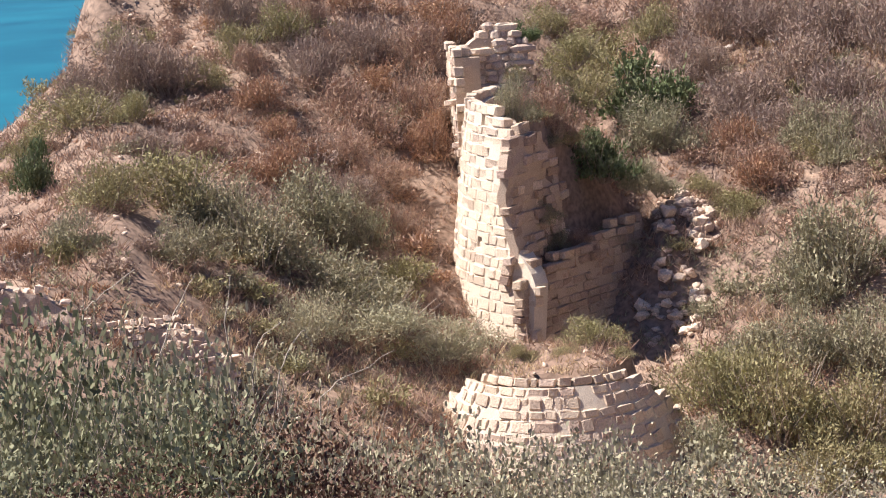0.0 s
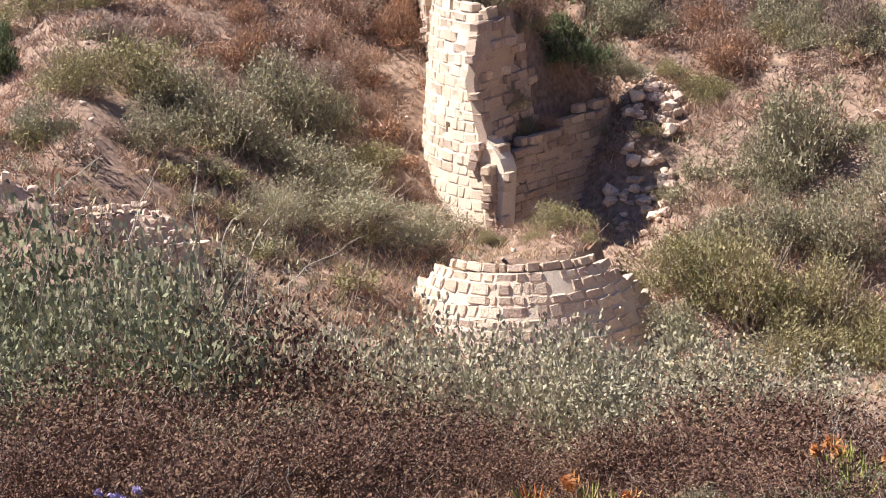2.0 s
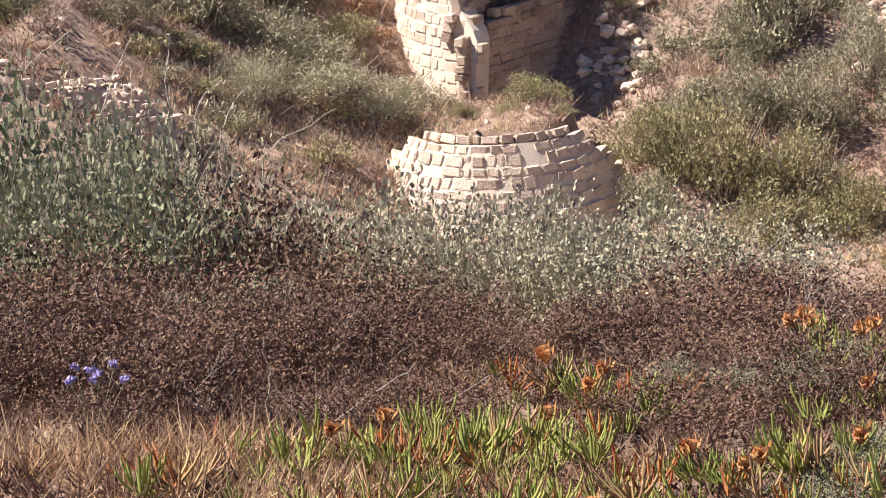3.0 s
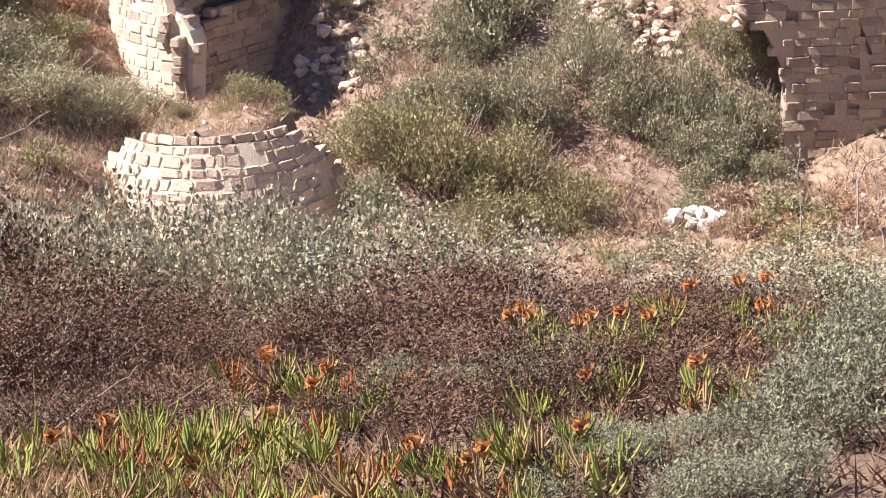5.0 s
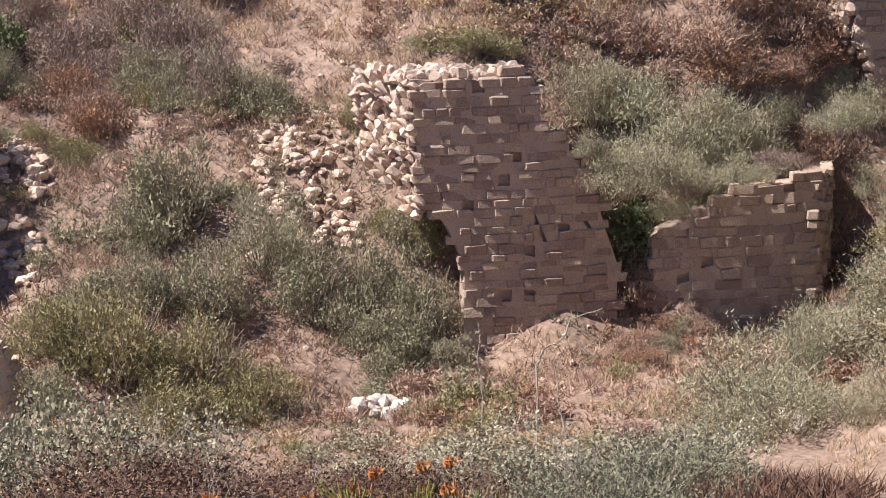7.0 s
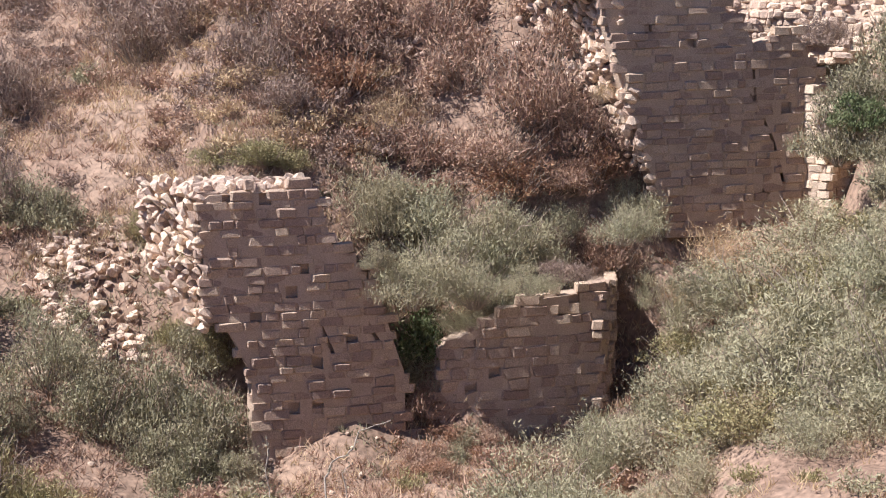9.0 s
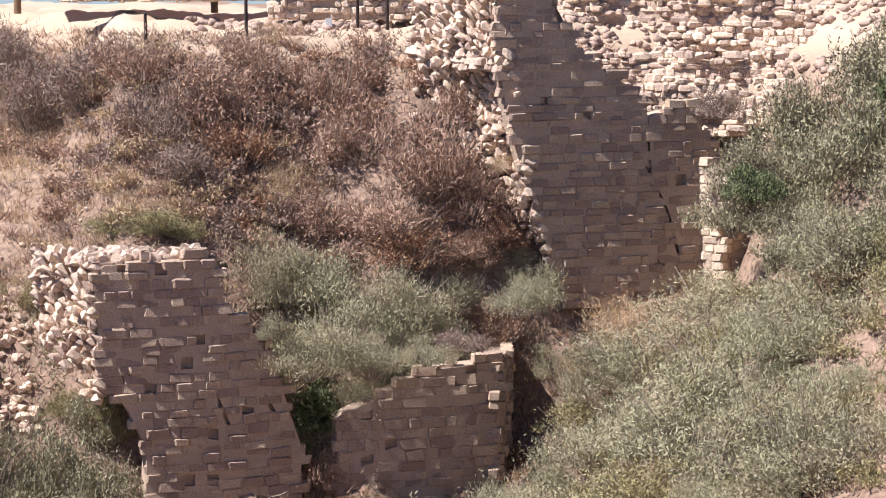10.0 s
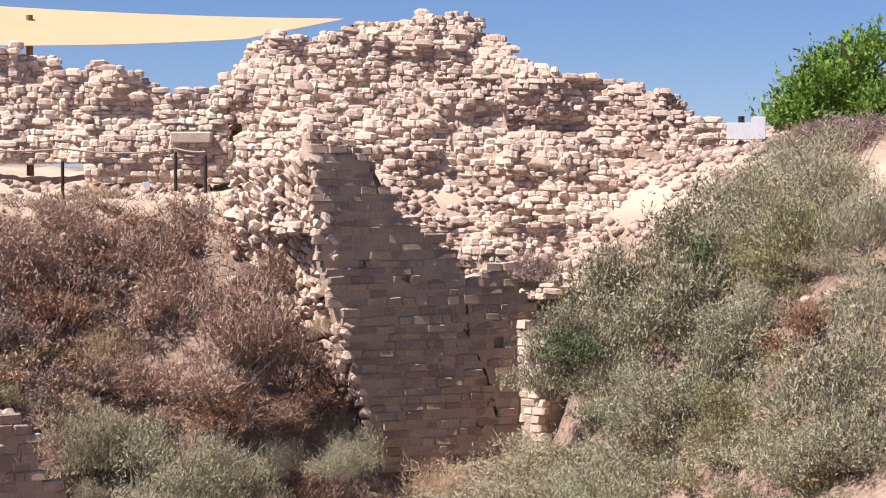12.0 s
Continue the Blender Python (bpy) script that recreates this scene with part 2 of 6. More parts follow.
def water_material():
    m = bpy.data.materials.new("sea_water")
    m.use_nodes = True
    n, k = m.node_tree.nodes, m.node_tree.links
    b = n["Principled BSDF"]
    b.inputs["Roughness"].default_value = 0.35
    b.inputs["Specular IOR Level"].default_value = 0.06
    geo = n.new("ShaderNodeNewGeometry")
    stretch = n.new("ShaderNodeMapping")
    stretch.inputs["Scale"].default_value = (0.02, 0.012, 1)
    wave = n.new("ShaderNodeTexNoise")
    wave.inputs["Scale"].default_value, wave.inputs["Detail"].default_value = 1.0, 8.0
    k.new(geo.outputs["Position"], stretch.inputs["Vector"])
    k.new(stretch.outputs["Vector"], wave.inputs["Vector"])
    ramp = n.new("ShaderNodeValToRGB")
    ramp.color_ramp.elements[0].position, ramp.color_ramp.elements[0].color = 0.35, (0.004, 0.085, 0.13, 1)
    ramp.color_ramp.elements[1].position, ramp.color_ramp.elements[1].color = 0.68, (0.010, 0.15, 0.20, 1)
    k.new(wave.outputs["Fac"], ramp.inputs["Fac"])
    k.new(ramp.outputs["Color"], b.inputs["Base Color"])
    bump = n.new("ShaderNodeBump")
    bump.inputs["Distance"].default_value = 0.6
    bump.inputs["Strength"].default_value = 0.6
    k.new(wave.outputs["Fac"], bump.inputs["Height"])
    k.new(bump.outputs["Normal"], b.inputs["Normal"])
    return m


sea = part("water", mesh_of("water", [(-4500, -4500, -35), (300, -4500, -35), (300, 4900, -35), (-4500, 4900, -35)], [(0, 1, 2, 3)]), water_material())
tagged(sea, "blue-green rippled sea below the cliff", "sea", kind="structure")


# ---- masonry ----
def block_mesh(seed):
    """A worn squared stone, 1 x 1 x 1, its front towards -y."""
    rnd = random.Random(seed)
    bm = bmesh.new()
    bmesh.ops.create_cube(bm, size=1.0)
    bmesh.ops.bevel(bm, geom=bm.edges[:], offset=0.11, segments=1, affect="EDGES")
    for v in bm.verts:
        v.co += Vector((rnd.uniform(-0.05, 0.05), rnd.uniform(-0.09, 0.09), rnd.uniform(-0.07, 0.07)))
    me = bpy.data.meshes.new("ashlar_block")
    bm.to_mesh(me)
    bm.free()
    return me


def worn_mesh(seed):
    """A rounded field stone, roughly squared, 1 x 1 x 1."""
    rnd = random.Random(seed)
    bm = bmesh.new()
    bmesh.ops.create_cube(bm, size=1.0)
    bmesh.ops.bevel(bm, geom=bm.edges[:], offset=0.24, segments=1, affect="EDGES")
    for v in bm.verts:
        v.co += Vector((rnd.uniform(-0.08, 0.08), rnd.uniform(-0.08, 0.08), rnd.uniform(-0.08, 0.08)))
    me = bpy.data.meshes.new("field_stone")
    bm.to_mesh(me)
    bm.free()
    return me


def stone_low(seed):
    """A broken stone: the hull of random points in a rounded box, about 1 across."""
    rnd = random.Random(seed)
    bm = bmesh.new()
    for _ in range(22):
        v = Vector((rnd.gauss(0, 1), rnd.gauss(0, 1), rnd.gauss(0, 1)))
        m = max(abs(v.x), abs(v.y), abs(v.z))
        k = rnd.uniform(0.82, 1.0)
        v = v / m * 0.5 * k * 0.75 + v.normalized() * 0.5 * k * 0.28
        bm.verts.new(v)
    hull = bmesh.ops.convex_hull(bm, input=bm.verts[:])
    bmesh.ops.delete(bm, geom=[v for v in bm.verts if not v.link_faces], context="VERTS")
    bmesh.ops.triangulate(bm, faces=bm.faces[:])
    me = bpy.data.meshes.new("stone")
    bm.to_mesh(me)
    bm.free()
    return me


def with_material(meshes, mat):
    out = []
    for me in meshes:
        c = me.copy()
        c.materials.append(mat)
        out.append(c)
    return out


BLOCKS = [block_mesh(s) for s in range(10)]
STONES = [stone_low(s) for s in range(12)]
BLOCKS_WARM, BLOCKS_PALE = with_material(BLOCKS, ASHLAR), with_material(BLOCKS, PALE)
BLOCKS_RUBBLE = with_material(BLOCKS, RUBBLE)
WORN_RUBBLE = with_material([worn_mesh(s) for s in range(10)], RUBBLE)
STONES_RUBBLE, STONES_WHITE = with_material(STONES, RUBBLE), with_material(STONES, WHITE_ROCK)
STONE_ARRAYS = [(np.array([v.co for v in me.vertices]), np.array([p.vertices for p in me.polygons])) for me in STONES]


class Batch:
    """Collects many small pieces into one mesh."""

    def __init__(self):
        self.v, self.f, self.n = [], [], 0

    def add(self, verts, faces):
        self.v.append(verts)
        self.f.append(np.asarray(faces) + self.n)
        self.n += len(verts)

    def mesh(self, name):
        me = bpy.data.meshes.new(name)
        v = np.concatenate(self.v)
        me.vertices.add(len(v))
        me.vertices.foreach_set("co", v.astype(np.float32).ravel())
        faces = [f for f in self.f if len(f)]
        size = faces[0].shape[1]
        f = np.concatenate(faces)
        me.loops.add(f.size)
        me.loops.foreach_set("vertex_index", f.astype(np.int32).ravel())
        me.polygons.add(len(f))
        me.polygons.foreach_set("loop_start", np.arange(0, f.size, size, dtype=np.int32))
        me.update(calc_edges=True)
        return me


def arc(cx, cy, radius, a0, a1, batter=0.0):
    """A round wall in plan, seen from outside: angles in degrees from +x, u in metres from a0."""
    s = 1 if a1 > a0 else -1
    length = abs(radians(a1 - a0)) * radius

    def path(u, h):
        a = radians(a0) + s * u / radius
        n = Vector((math.cos(a), math.sin(a), 0))
        return Vector((cx, cy, 0)) + n * (radius - batter * h), n
    return path, length


def line(x0, y0, x1, y1, batter=0.0, bow=0.0):
    """A straight wall in plan with its face to the right of the way from the first to the second point."""
    d = Vector((x1 - x0, y1 - y0, 0))
    length = d.length
    d.normalize()
    n = Vector((d.y, -d.x, 0))

    def path(u, h):
        return Vector((x0, y0, 0)) + d * u + n * (bow * 4 * u * (length - u) / length ** 2 - batter * h), n
    return path, length


def dome(cx, cy, radius, a0, a1, batter, swell):
    """A round base in plan that leans in ever more towards its top."""
    s = 1 if a1 > a0 else -1

    def path(u, h):
        a = radians(a0) + s * u / radius
        n = Vector((math.cos(a), math.sin(a), 0))
        return Vector((cx, cy, 0)) + n * (radius - batter * h - swell * max(h, 0) ** 3), n
    return path, abs(radians(a1 - a0)) * radius


def bulged(shape, amount, seed):
    """The same wall with hollows and bulges in its face."""
    path, length = shape

    def uneven(u, h):
        p, n = path(u, h)
        return p + n * amount * (noise.noise((u * 0.42, h * 0.6, seed)) + 0.5 * noise.noise((u * 1.1, h * 1.5, seed + 3))), n
    return uneven, length


def knots(zs, us):
    """A ragged end: where it stands along the wall at each height."""
    return lambda z: float(np.interp(z, zs, us))


def profile(*knots):
    us, zs = [k[0] for k in knots], [k[1] for k in knots]
    return lambda u: float(np.interp(u, us, zs))


def ashlar_wall(thing, shape, z0, top, meshes, course=0.26, block=0.5, seed=1, left=None, right=None, thick=0.8, joint=0.022, holes=0.02, proud=0.02, limit=300, core=MORTAR, low=None, recess=0.045, loose=0.0, pits=0.6):
    """Coursed squared stones on a mortar core. top(u): ragged top; left(z), right(z): ragged ends."""
    path, length = shape
    rnd = random.Random(seed)
    lo_end = left or (lambda z: 0.0)
    hi_end = right or (lambda z: length)
    # the core
    nu = max(4, int(length / 0.3))
    us = [length * i / nu for i in range(nu + 1)]
    hmax = max(top(u) for u in us) - z0
    nz = max(3, int(hmax / 0.3))
    verts, faces, index = [], [], {}
    for i, u in enumerate(us):
        for j in range(nz + 1):
            z = z0 + (min(top(u), z0 + hmax) - 0.16 - z0) * j / nz
            uu = min(max(u, lo_end(z)), hi_end(z))
            p, n = path(uu, z - z0)
            f = p - n * recess
            b = p - n * thick
            index[i, j] = len(verts)
            verts += [(f.x, f.y, z), (b.x, b.y, z)]
    gaps = {(i, j) for i in range(1, nu - 1) for j in range(1, nz) if rnd.random() < holes * pits}
    for i in range(nu):
        for j in range(nz):
            a, b, c, d = index[i, j], index[i + 1, j], index[i + 1, j + 1], index[i, j + 1]
            if (i, j) in gaps:
                deep = len(verts)
                rim = (a, b, c, d)
                for k in rim:
                    verts.append(tuple(Vector(verts[k]).lerp(Vector(verts[k + 1]), min(0.5, 0.17 / thick))))
                faces.append((deep, deep + 1, deep + 2, deep + 3))
                faces += [(rim[k], rim[(k + 1) % 4], deep + (k + 1) % 4, deep + k) for k in range(4)]
            else:
                faces.append((a, b, c, d))
            faces.append((b + 1, a + 1, d + 1, c + 1))
        a, b = index[i, nz], index[i + 1, nz]
        faces.append((a, b, b + 1, a + 1))
    for i in (0, nu):
        for j in range(nz):
            a, b = index[i, j], index[i, j + 1]
            faces.append((a, a + 1, b + 1, b))
    part("mortar_core", mesh_of("mortar_core", verts, faces), core, thing).matrix_basis = thing.matrix_basis.inverted()
    # the stones, top course first
    made = []
    z, c = z0, 0
    while z < z0 + hmax + course:
        h = course * rnd.uniform(0.8, 1.22)
        zc = z + h / 2
        u = lo_end(zc) - rnd.uniform(0, 0.4)
        while u < hi_end(zc):
            w = block * (rnd.uniform(0.5, 1.65) if not loose else rnd.choice((0.55, 0.75, 0.9, 1.1, 1.4, 1.9)) * rnd.uniform(0.85, 1.15))
            uc = u + w / 2
            u += w
            if uc < lo_end(zc) or uc > hi_end(zc) + 0.1 or zc > top(min(max(uc, 0), length)) + rnd.uniform(-0.05, 0.12) or (low and zc < low(uc)):
                continue
            span = max(0.3, top(min(max(uc, 0), length)) - 0.16 - z0)
            if (int(uc / length * nu), int((zc - z0) / span * nz)) in gaps or rnd.random() < holes * 0.4:
                continue
            if loose:
                zb = zc + loose * 0.12 * noise.noise((uc * 0.5, zc * 0.7, seed)) + rnd.uniform(-0.03, 0.03)
                hb = h * rnd.uniform(0.8, 1.35)
            else:
                zb, hb = zc, h
            p, n = path(uc, zc - z0)
            w *= (path(uc + 0.1, zc - z0)[0] - path(uc - 0.1, zc - z0)[0]).length / 0.2
            q, _ = path(uc, zc - z0 + 0.5)
            up = (q - p) + Vector((0, 0, 0.5))
            hb *= up.length / 0.5
            up.normalize()
            side = up.cross(n).normalized()
            depth = 0.3
            out = proud * rnd.uniform(-1, 1) - (0.07 if rnd.random() < 0.1 else 0)
            rot = Matrix((side, -n, up)).transposed().to_4x4()
            if loose:
                out += loose * 0.22 * noise.noise((uc * 0.6, zc * 0.9, seed + 5))
            centre = Vector((p.x, p.y, zb)) - n * (depth / 2 - out)
            k = 1 + 9 * loose
            tilt = pose(0, 0, 0, k * rnd.uniform(-1.5, 1.5), k * rnd.uniform(-1, 1), k * rnd.uniform(-1.5, 1.5))
            m = Matrix.Translation(centre) @ rot @ tilt @ Matrix.Diagonal((w - joint, depth, hb - joint, 1))
            made.append((m, rnd.randrange(len(meshes))))
        z += h
        c += 1
    inv = thing.matrix_basis.inverted()
    keep = made[-limit:] if len(made) > limit else made
    for m, i in keep:
        ob = new("ashlar_block", meshes[i])
        ob.parent = thing
        ob.matrix_basis = inv @ m
    rest = made[:len(made) - len(keep)]
    if rest:
        batch = Batch()
        arrays = [(np.array([v.co for v in me.vertices]), [list(p.vertices) for p in me.polygons]) for me in meshes]
        vs, fs = [], []
        for m, i in rest:
            mm = np.array(inv @ m)
            v, f = arrays[i]
            base = sum(len(a) for a in vs)
            vs.append(v @ mm[:3, :3].T + mm[:3, 3])
            fs += [[k + base for k in q] for q in f]
        ob = part("lower_masonry", mesh_of("lower_masonry", np.concatenate(vs), fs), None, thing)
        ob.data.materials.append(meshes[0].materials[0])
        tagged(ob, kind="stuff")


def rubble(thing, corners, size=0.3, seed=1, meshes=None, single=True, mat=None, depth=0.5, rough=0.12, fill=1.0, name="rubble_stone", skip=None, flat=0.7):
    """Roughly coursed stones over a four-cornered patch (bottom left, bottom right, top right, top left)."""
    meshes = meshes or STONES_RUBBLE
    a, b, c, d = [Vector(p) for p in corners]
    rnd = random.Random(seed)
    n = ((b - a).cross(d - a)).normalized()
    width, height = ((b - a).length + (c - d).length) / 2, ((d - a).length + (c - b).length) / 2
    rows = max(1, int(height / (size * flat)))
    inv = thing.matrix_basis.inverted() if thing is not None else Matrix.Identity(4)
    batch = Batch()
    for j in range(rows):
        v = (j + 0.5) / rows
        u = rnd.uniform(-0.5, 0) * size / max(width, 0.1)
        while u < 1:
            w = size * rnd.uniform(0.55, 1.6)
            uc = u + w / 2 / max(width, 0.1)
            u += w / max(width, 0.1)
            if rnd.random() > fill or uc > 1.02 or uc < -0.02:
                continue
            vv = v + rnd.uniform(-0.25, 0.25) / rows
            p = a.lerp(b, uc).lerp(d.lerp(c, uc), vv)
            if skip and skip(p):
                continue
            p = p + n * (rough * 2.2 * noise.noise(p * 0.7) + rnd.uniform(-rough, rough) * 0.6)
            x = (b - a).normalized()
            z = n.cross(x)
            rot = Matrix((x, -n, z)).transposed().to_4x4()
            turn = pose(0, 0, 0, rnd.uniform(-14, 14), rnd.uniform(-14, 14), rnd.uniform(-25, 25))
            h = size * flat * rnd.uniform(0.8, 1.3)
            m = inv @ Matrix.Translation(p) @ rot @ turn @ Matrix.Diagonal((w, max(depth * rnd.uniform(0.6, 1.0), w), h, 1))
            i = rnd.randrange(len(meshes))
            if single:
                ob = new(name, meshes[i])
                ob.parent = thing
                ob.matrix_basis = m
            else:
                mm = np.array(m)
                sv, sf = STONE_ARRAYS[i]
                batch.add(sv @ mm[:3, :3].T + mm[:3, 3], sf)
    if not single and batch.n:
        ob = part("rubble_fill", batch.mesh("rubble_fill"), mat or RUBBLE, thing)
        tagged(ob, kind="stuff")


# ---- plants ----
def sprays(rnd, count, rx, ry, rz, leaf, leaves, spray, up=0.5, shell=0.55, aspect=0.35, seed=0, wisps=0.0, full=False):
    """Leafy twigs filling a lumpy dome; returns leaf quads as one batch."""
    g = np.random.default_rng(seed)
    n_lumps = 24
    lumps = g.normal(0, 1, (n_lumps, 3))
    lumps[:, 2] = np.abs(lumps[:, 2])
    lumps /= np.linalg.norm(lumps, axis=1)[:, None]
    lumps *= g.uniform(0.35, 1.15, n_lumps)[:, None]
    weight = g.uniform(0.15, 0.36, n_lumps)
    batch = Batch()
    theta = g.uniform(0, 2 * math.pi, count)
    cz = g.uniform(-0.05, 1, count)
    s = np.sqrt(np.clip(1 - cz ** 2, 0, 1))
    d = np.stack([np.cos(theta) * s, np.sin(theta) * s, cz], 1)
    share = weight ** 2
    which = g.choice(n_lumps, count, p=share / share.sum())
    rad = np.clip(g.normal(1, 0.13, count), 0.3, 1.25) * (shell + (1 - shell) * g.random(count) ** 0.5)
    local = lumps[which] * 0.72 + d * (weight[which] * rad)[:, None]
    local[:, 2] = np.maximum(local[:, 2], 0.02 + 0.06 * g.random(count))
    if wisps:
        far = g.random(count) < wisps
        local[far] *= g.uniform(1.05, 1.28, far.sum())[:, None]
    base = local * np.array([rx, ry, rz])
    way = d + np.array([0, 0, up]) + g.normal(0, 0.35, (count, 3))
    way /= np.linalg.norm(way, axis=1)[:, None]
    tt = (np.arange(leaves) + 0.5) / leaves
    pts = base[:, None, :] + way[:, None, :] * (tt * spray)[None, :, None] + g.normal(0, spray * 0.12, (count, leaves, 3))
    pts = pts.reshape(-1, 3)
    axis = np.repeat(way, leaves, 0) + g.normal(0, 0.7, (count * leaves, 3))
    axis /= np.linalg.norm(axis, axis=1)[:, None]
    other = np.cross(axis, g.normal(0, 1, (count * leaves, 3)))
    other /= np.linalg.norm(other, axis=1)[:, None] + 1e-9
    ln = leaf * g.uniform(0.6, 1.5, len(pts))[:, None]
    a = axis * ln
    b = other * ln * aspect
    if full:
        v = np.stack([pts - a, pts + b, pts + a, pts - b], 1).reshape(-1, 3)
        f = np.arange(len(v)).reshape(-1, 4)
    else:
        v = np.stack([pts - a + b, pts - a - b, pts + a], 1).reshape(-1, 3)
        f = np.arange(len(v)).reshape(-1, 3)
    batch.add(v, f)
    return batch


def stems(seed, count, rx, ry, rz, thick=0.012, bend=0.25):
    """Thin woody stems from the root outwards."""
    g = np.random.default_rng(seed)
    batch = Batch()
    for _ in range(count):
        a = g.uniform(0, 2 * math.pi)
        tip = np.array([math.cos(a) * rx * g.uniform(0.3, 1), math.sin(a) * ry * g.uniform(0.3, 1), rz * g.uniform(0.45, 1.08)])
        root = np.array([tip[0] * 0.12, tip[1] * 0.12, -0.05])
        mid = root + (tip - root) * 0.5 + g.normal(0, bend * rz * 0.4, 3)
        pts = [root, root * .25 + mid * .75 + g.normal(0, .02 * rz, 3), mid * .5 + tip * .5 + g.normal(0, .04 * rz, 3), tip]
        add_tube(batch, pts, thick, thick * 0.35)
    return batch


def add_tube(batch, pts, r0, r1, sides=3):
    pts = [np.asarray(p, float) for p in pts]
    n = len(pts)
    vs = []
    for i, p in enumerate(pts):
        d = pts[min(i + 1, n - 1)] - pts[max(i - 1, 0)]
        d = d / (np.linalg.norm(d) + 1e-9)
        s = np.cross(d, (0.31, 0.83, 0.47))
        s /= np.linalg.norm(s) + 1e-9
        t = np.cross(d, s)
        r = r0 + (r1 - r0) * i / (n - 1)
        for k in range(sides):
            a = 2 * math.pi * k / sides
            vs.append(p + (s * math.cos(a) + t * math.sin(a)) * r)
    fs = [(i * sides + k, i * sides + (k + 1) % sides, (i + 1) * sides + (k + 1) % sides, (i + 1) * sides + k) for i in range(n - 1) for k in range(sides)]
    batch.add(np.array(vs), fs)


KINDS = {}


def bush_kind(key, mat, label, category="bush", count=900, leaf=0.045, leaves=4, spray=0.22, up=0.5, aspect=0.35, twigs=30, twig_mat=None, variants=3, wisps=0.1, name="bush", size=(1.0, 1.0, 0.8), thick=0.012, shell=0.55, full=False):
    KINDS[key] = []
    count, leaf = int(count * 0.78), leaf * 1.12
    for i in range(variants):
        seed = sum(map(ord, key)) * 10 + i
        leafy = sprays(None, count, *size, leaf, leaves, spray, up, shell, aspect, seed, wisps, full).mesh("foliage")
        leafy.materials.append(mat)
        woody = stems(seed, twigs, *[s * 0.95 for s in size], thick=thick).mesh("stem")
        woody.materials.append(twig_mat or BARK)
        KINDS[key].append((leafy, woody, name, label, category))


def plant(key, x, y, radius, height=0.8, turn=None, squash=1.0, sink=0.08, label="", group="", base=None):
    """One bush of a kind: radius in plan, height as a factor of it."""
    rnd = random.Random(int(x * 977 + y * 613))
    leafy, woody, name, text, category = KINDS[key][rnd.randrange(len(KINDS[key]))]
    e = new(name)
    e.matrix_basis = pose(x, y, (ground(x, y) if base is None else base) - sink * radius, 0, 0, turn if turn is not None else rnd.uniform(0, 360)) @ Matrix.Diagonal((radius, radius * squash, radius * height / 0.8, 1))
    part("foliage", leafy, None, e)
    tagged(part("stem", woody, None, e), kind="stuff")
    return tagged(e, label or text, category, group or "shrubs on the slopes")


bush_kind("grey", GREY_GREEN, "grey-green leafy shrub on the dry slope", count=2600, leaf=0.024, leaves=3, spray=0.15, aspect=0.4)
bush_kind("olive", OLIVE, "olive-green fine-leaved shrub on the dry slope", count=2600, leaf=0.023, leaves=3, spray=0.17, up=0.6, aspect=0.38)
bush_kind("pale", PALE_GREEN, "pale green feathery shrub on the bank", count=3700, leaf=0.021, leaves=3, spray=0.18, up=0.9, aspect=0.26, wisps=0.15)
bush_kind("dark", DARK_GREEN, "dark green dense evergreen shrub", count=2000, leaf=0.03, leaves=3, spray=0.15, aspect=0.6)
bush_kind("brown", DRY_BROWN, "dry brown thorny shrub without leaves", name="dry_shrub", category="dry shrub", count=2000, leaf=0.036, leaves=3, spray=0.2, aspect=0.22, twigs=50, up=0.7, thick=0.008)
bush_kind("rust", DRY_RUST, "rust-coloured dried shrub on the slope", name="dry_shrub", category="dry shrub", count=1900, leaf=0.028, leaves=3, spray=0.2, aspect=0.4)
bush_kind("purple", DRY_PURPLE, "grey-purple dry twiggy shrub on the slope", name="dry_shrub", category="dry shrub", count=2100, leaf=0.042, leaves=3, spray=0.25, aspect=0.15, twigs=50, up=0.9, wisps=0.2, thick=0.008)
bush_kind("straw", STRAW, "straw-coloured dry grass tussock", category="grass tuft", name="grass_tuft", count=900, leaf=0.07, leaves=3, spray=0.3, aspect=0.06, up=1.6, twigs=20, twig_mat=STRAW, thick=0.006)


# ---- round tower by the cliff ----
t1 = empty("round_tower", (2.2, 54, -12.4), "ruined round tower of pale ashlar with an overgrown top", "ruin")
ashlar_wall(t1, arc(7.91, 58.69, 8.15, 222.7, 140, batter=0.13), -12.8, profile((0, -5.6), (1.5, -5.75), (2.2, -5.35), (4, -5.25), (6, -5.35), (11, -5.2)), BLOCKS_PALE, seed=4, course=0.27, block=0.48, holes=0.02, thick=0.5, recess=0.02, proud=0.012, joint=0.02, core=WHITE_MORTAR, left=knots((-9.6, -9.2, -8.7, -8.0, -7.2, -6.4, -5.4), (0, 0.4, 1.05, 1.4, 1.75, 1.55, 1.9)))
# end wall and broken inside turn from the sun: shade is in their darker stone
ashlar_wall(t1, line(2.06, 53.3, 5.7, 57.7, batter=0.06), -12.8, profile((0, -9.5), (0.8, -9.25), (1.5, -9.3), (3.2, -8.9), (5.7, -8.6)), BLOCKS_WARM, seed=5, limit=170, block=0.42, course=0.25, proud=0.05, thick=0.35)
ashlar_wall(t1, bulged(line(1.75, 54.1, 3.3, 56.5, batter=0.03), 0.35, 3), -9.8, profile((0, -6.5), (0.4, -5.8), (1.5, -5.7), (2.2, -6.3), (2.8, -6.9)), BLOCKS_WARM + BLOCKS_RUBBLE[:4], seed=15, limit=150, block=0.4, proud=0.09, holes=0.12, thick=0.3)
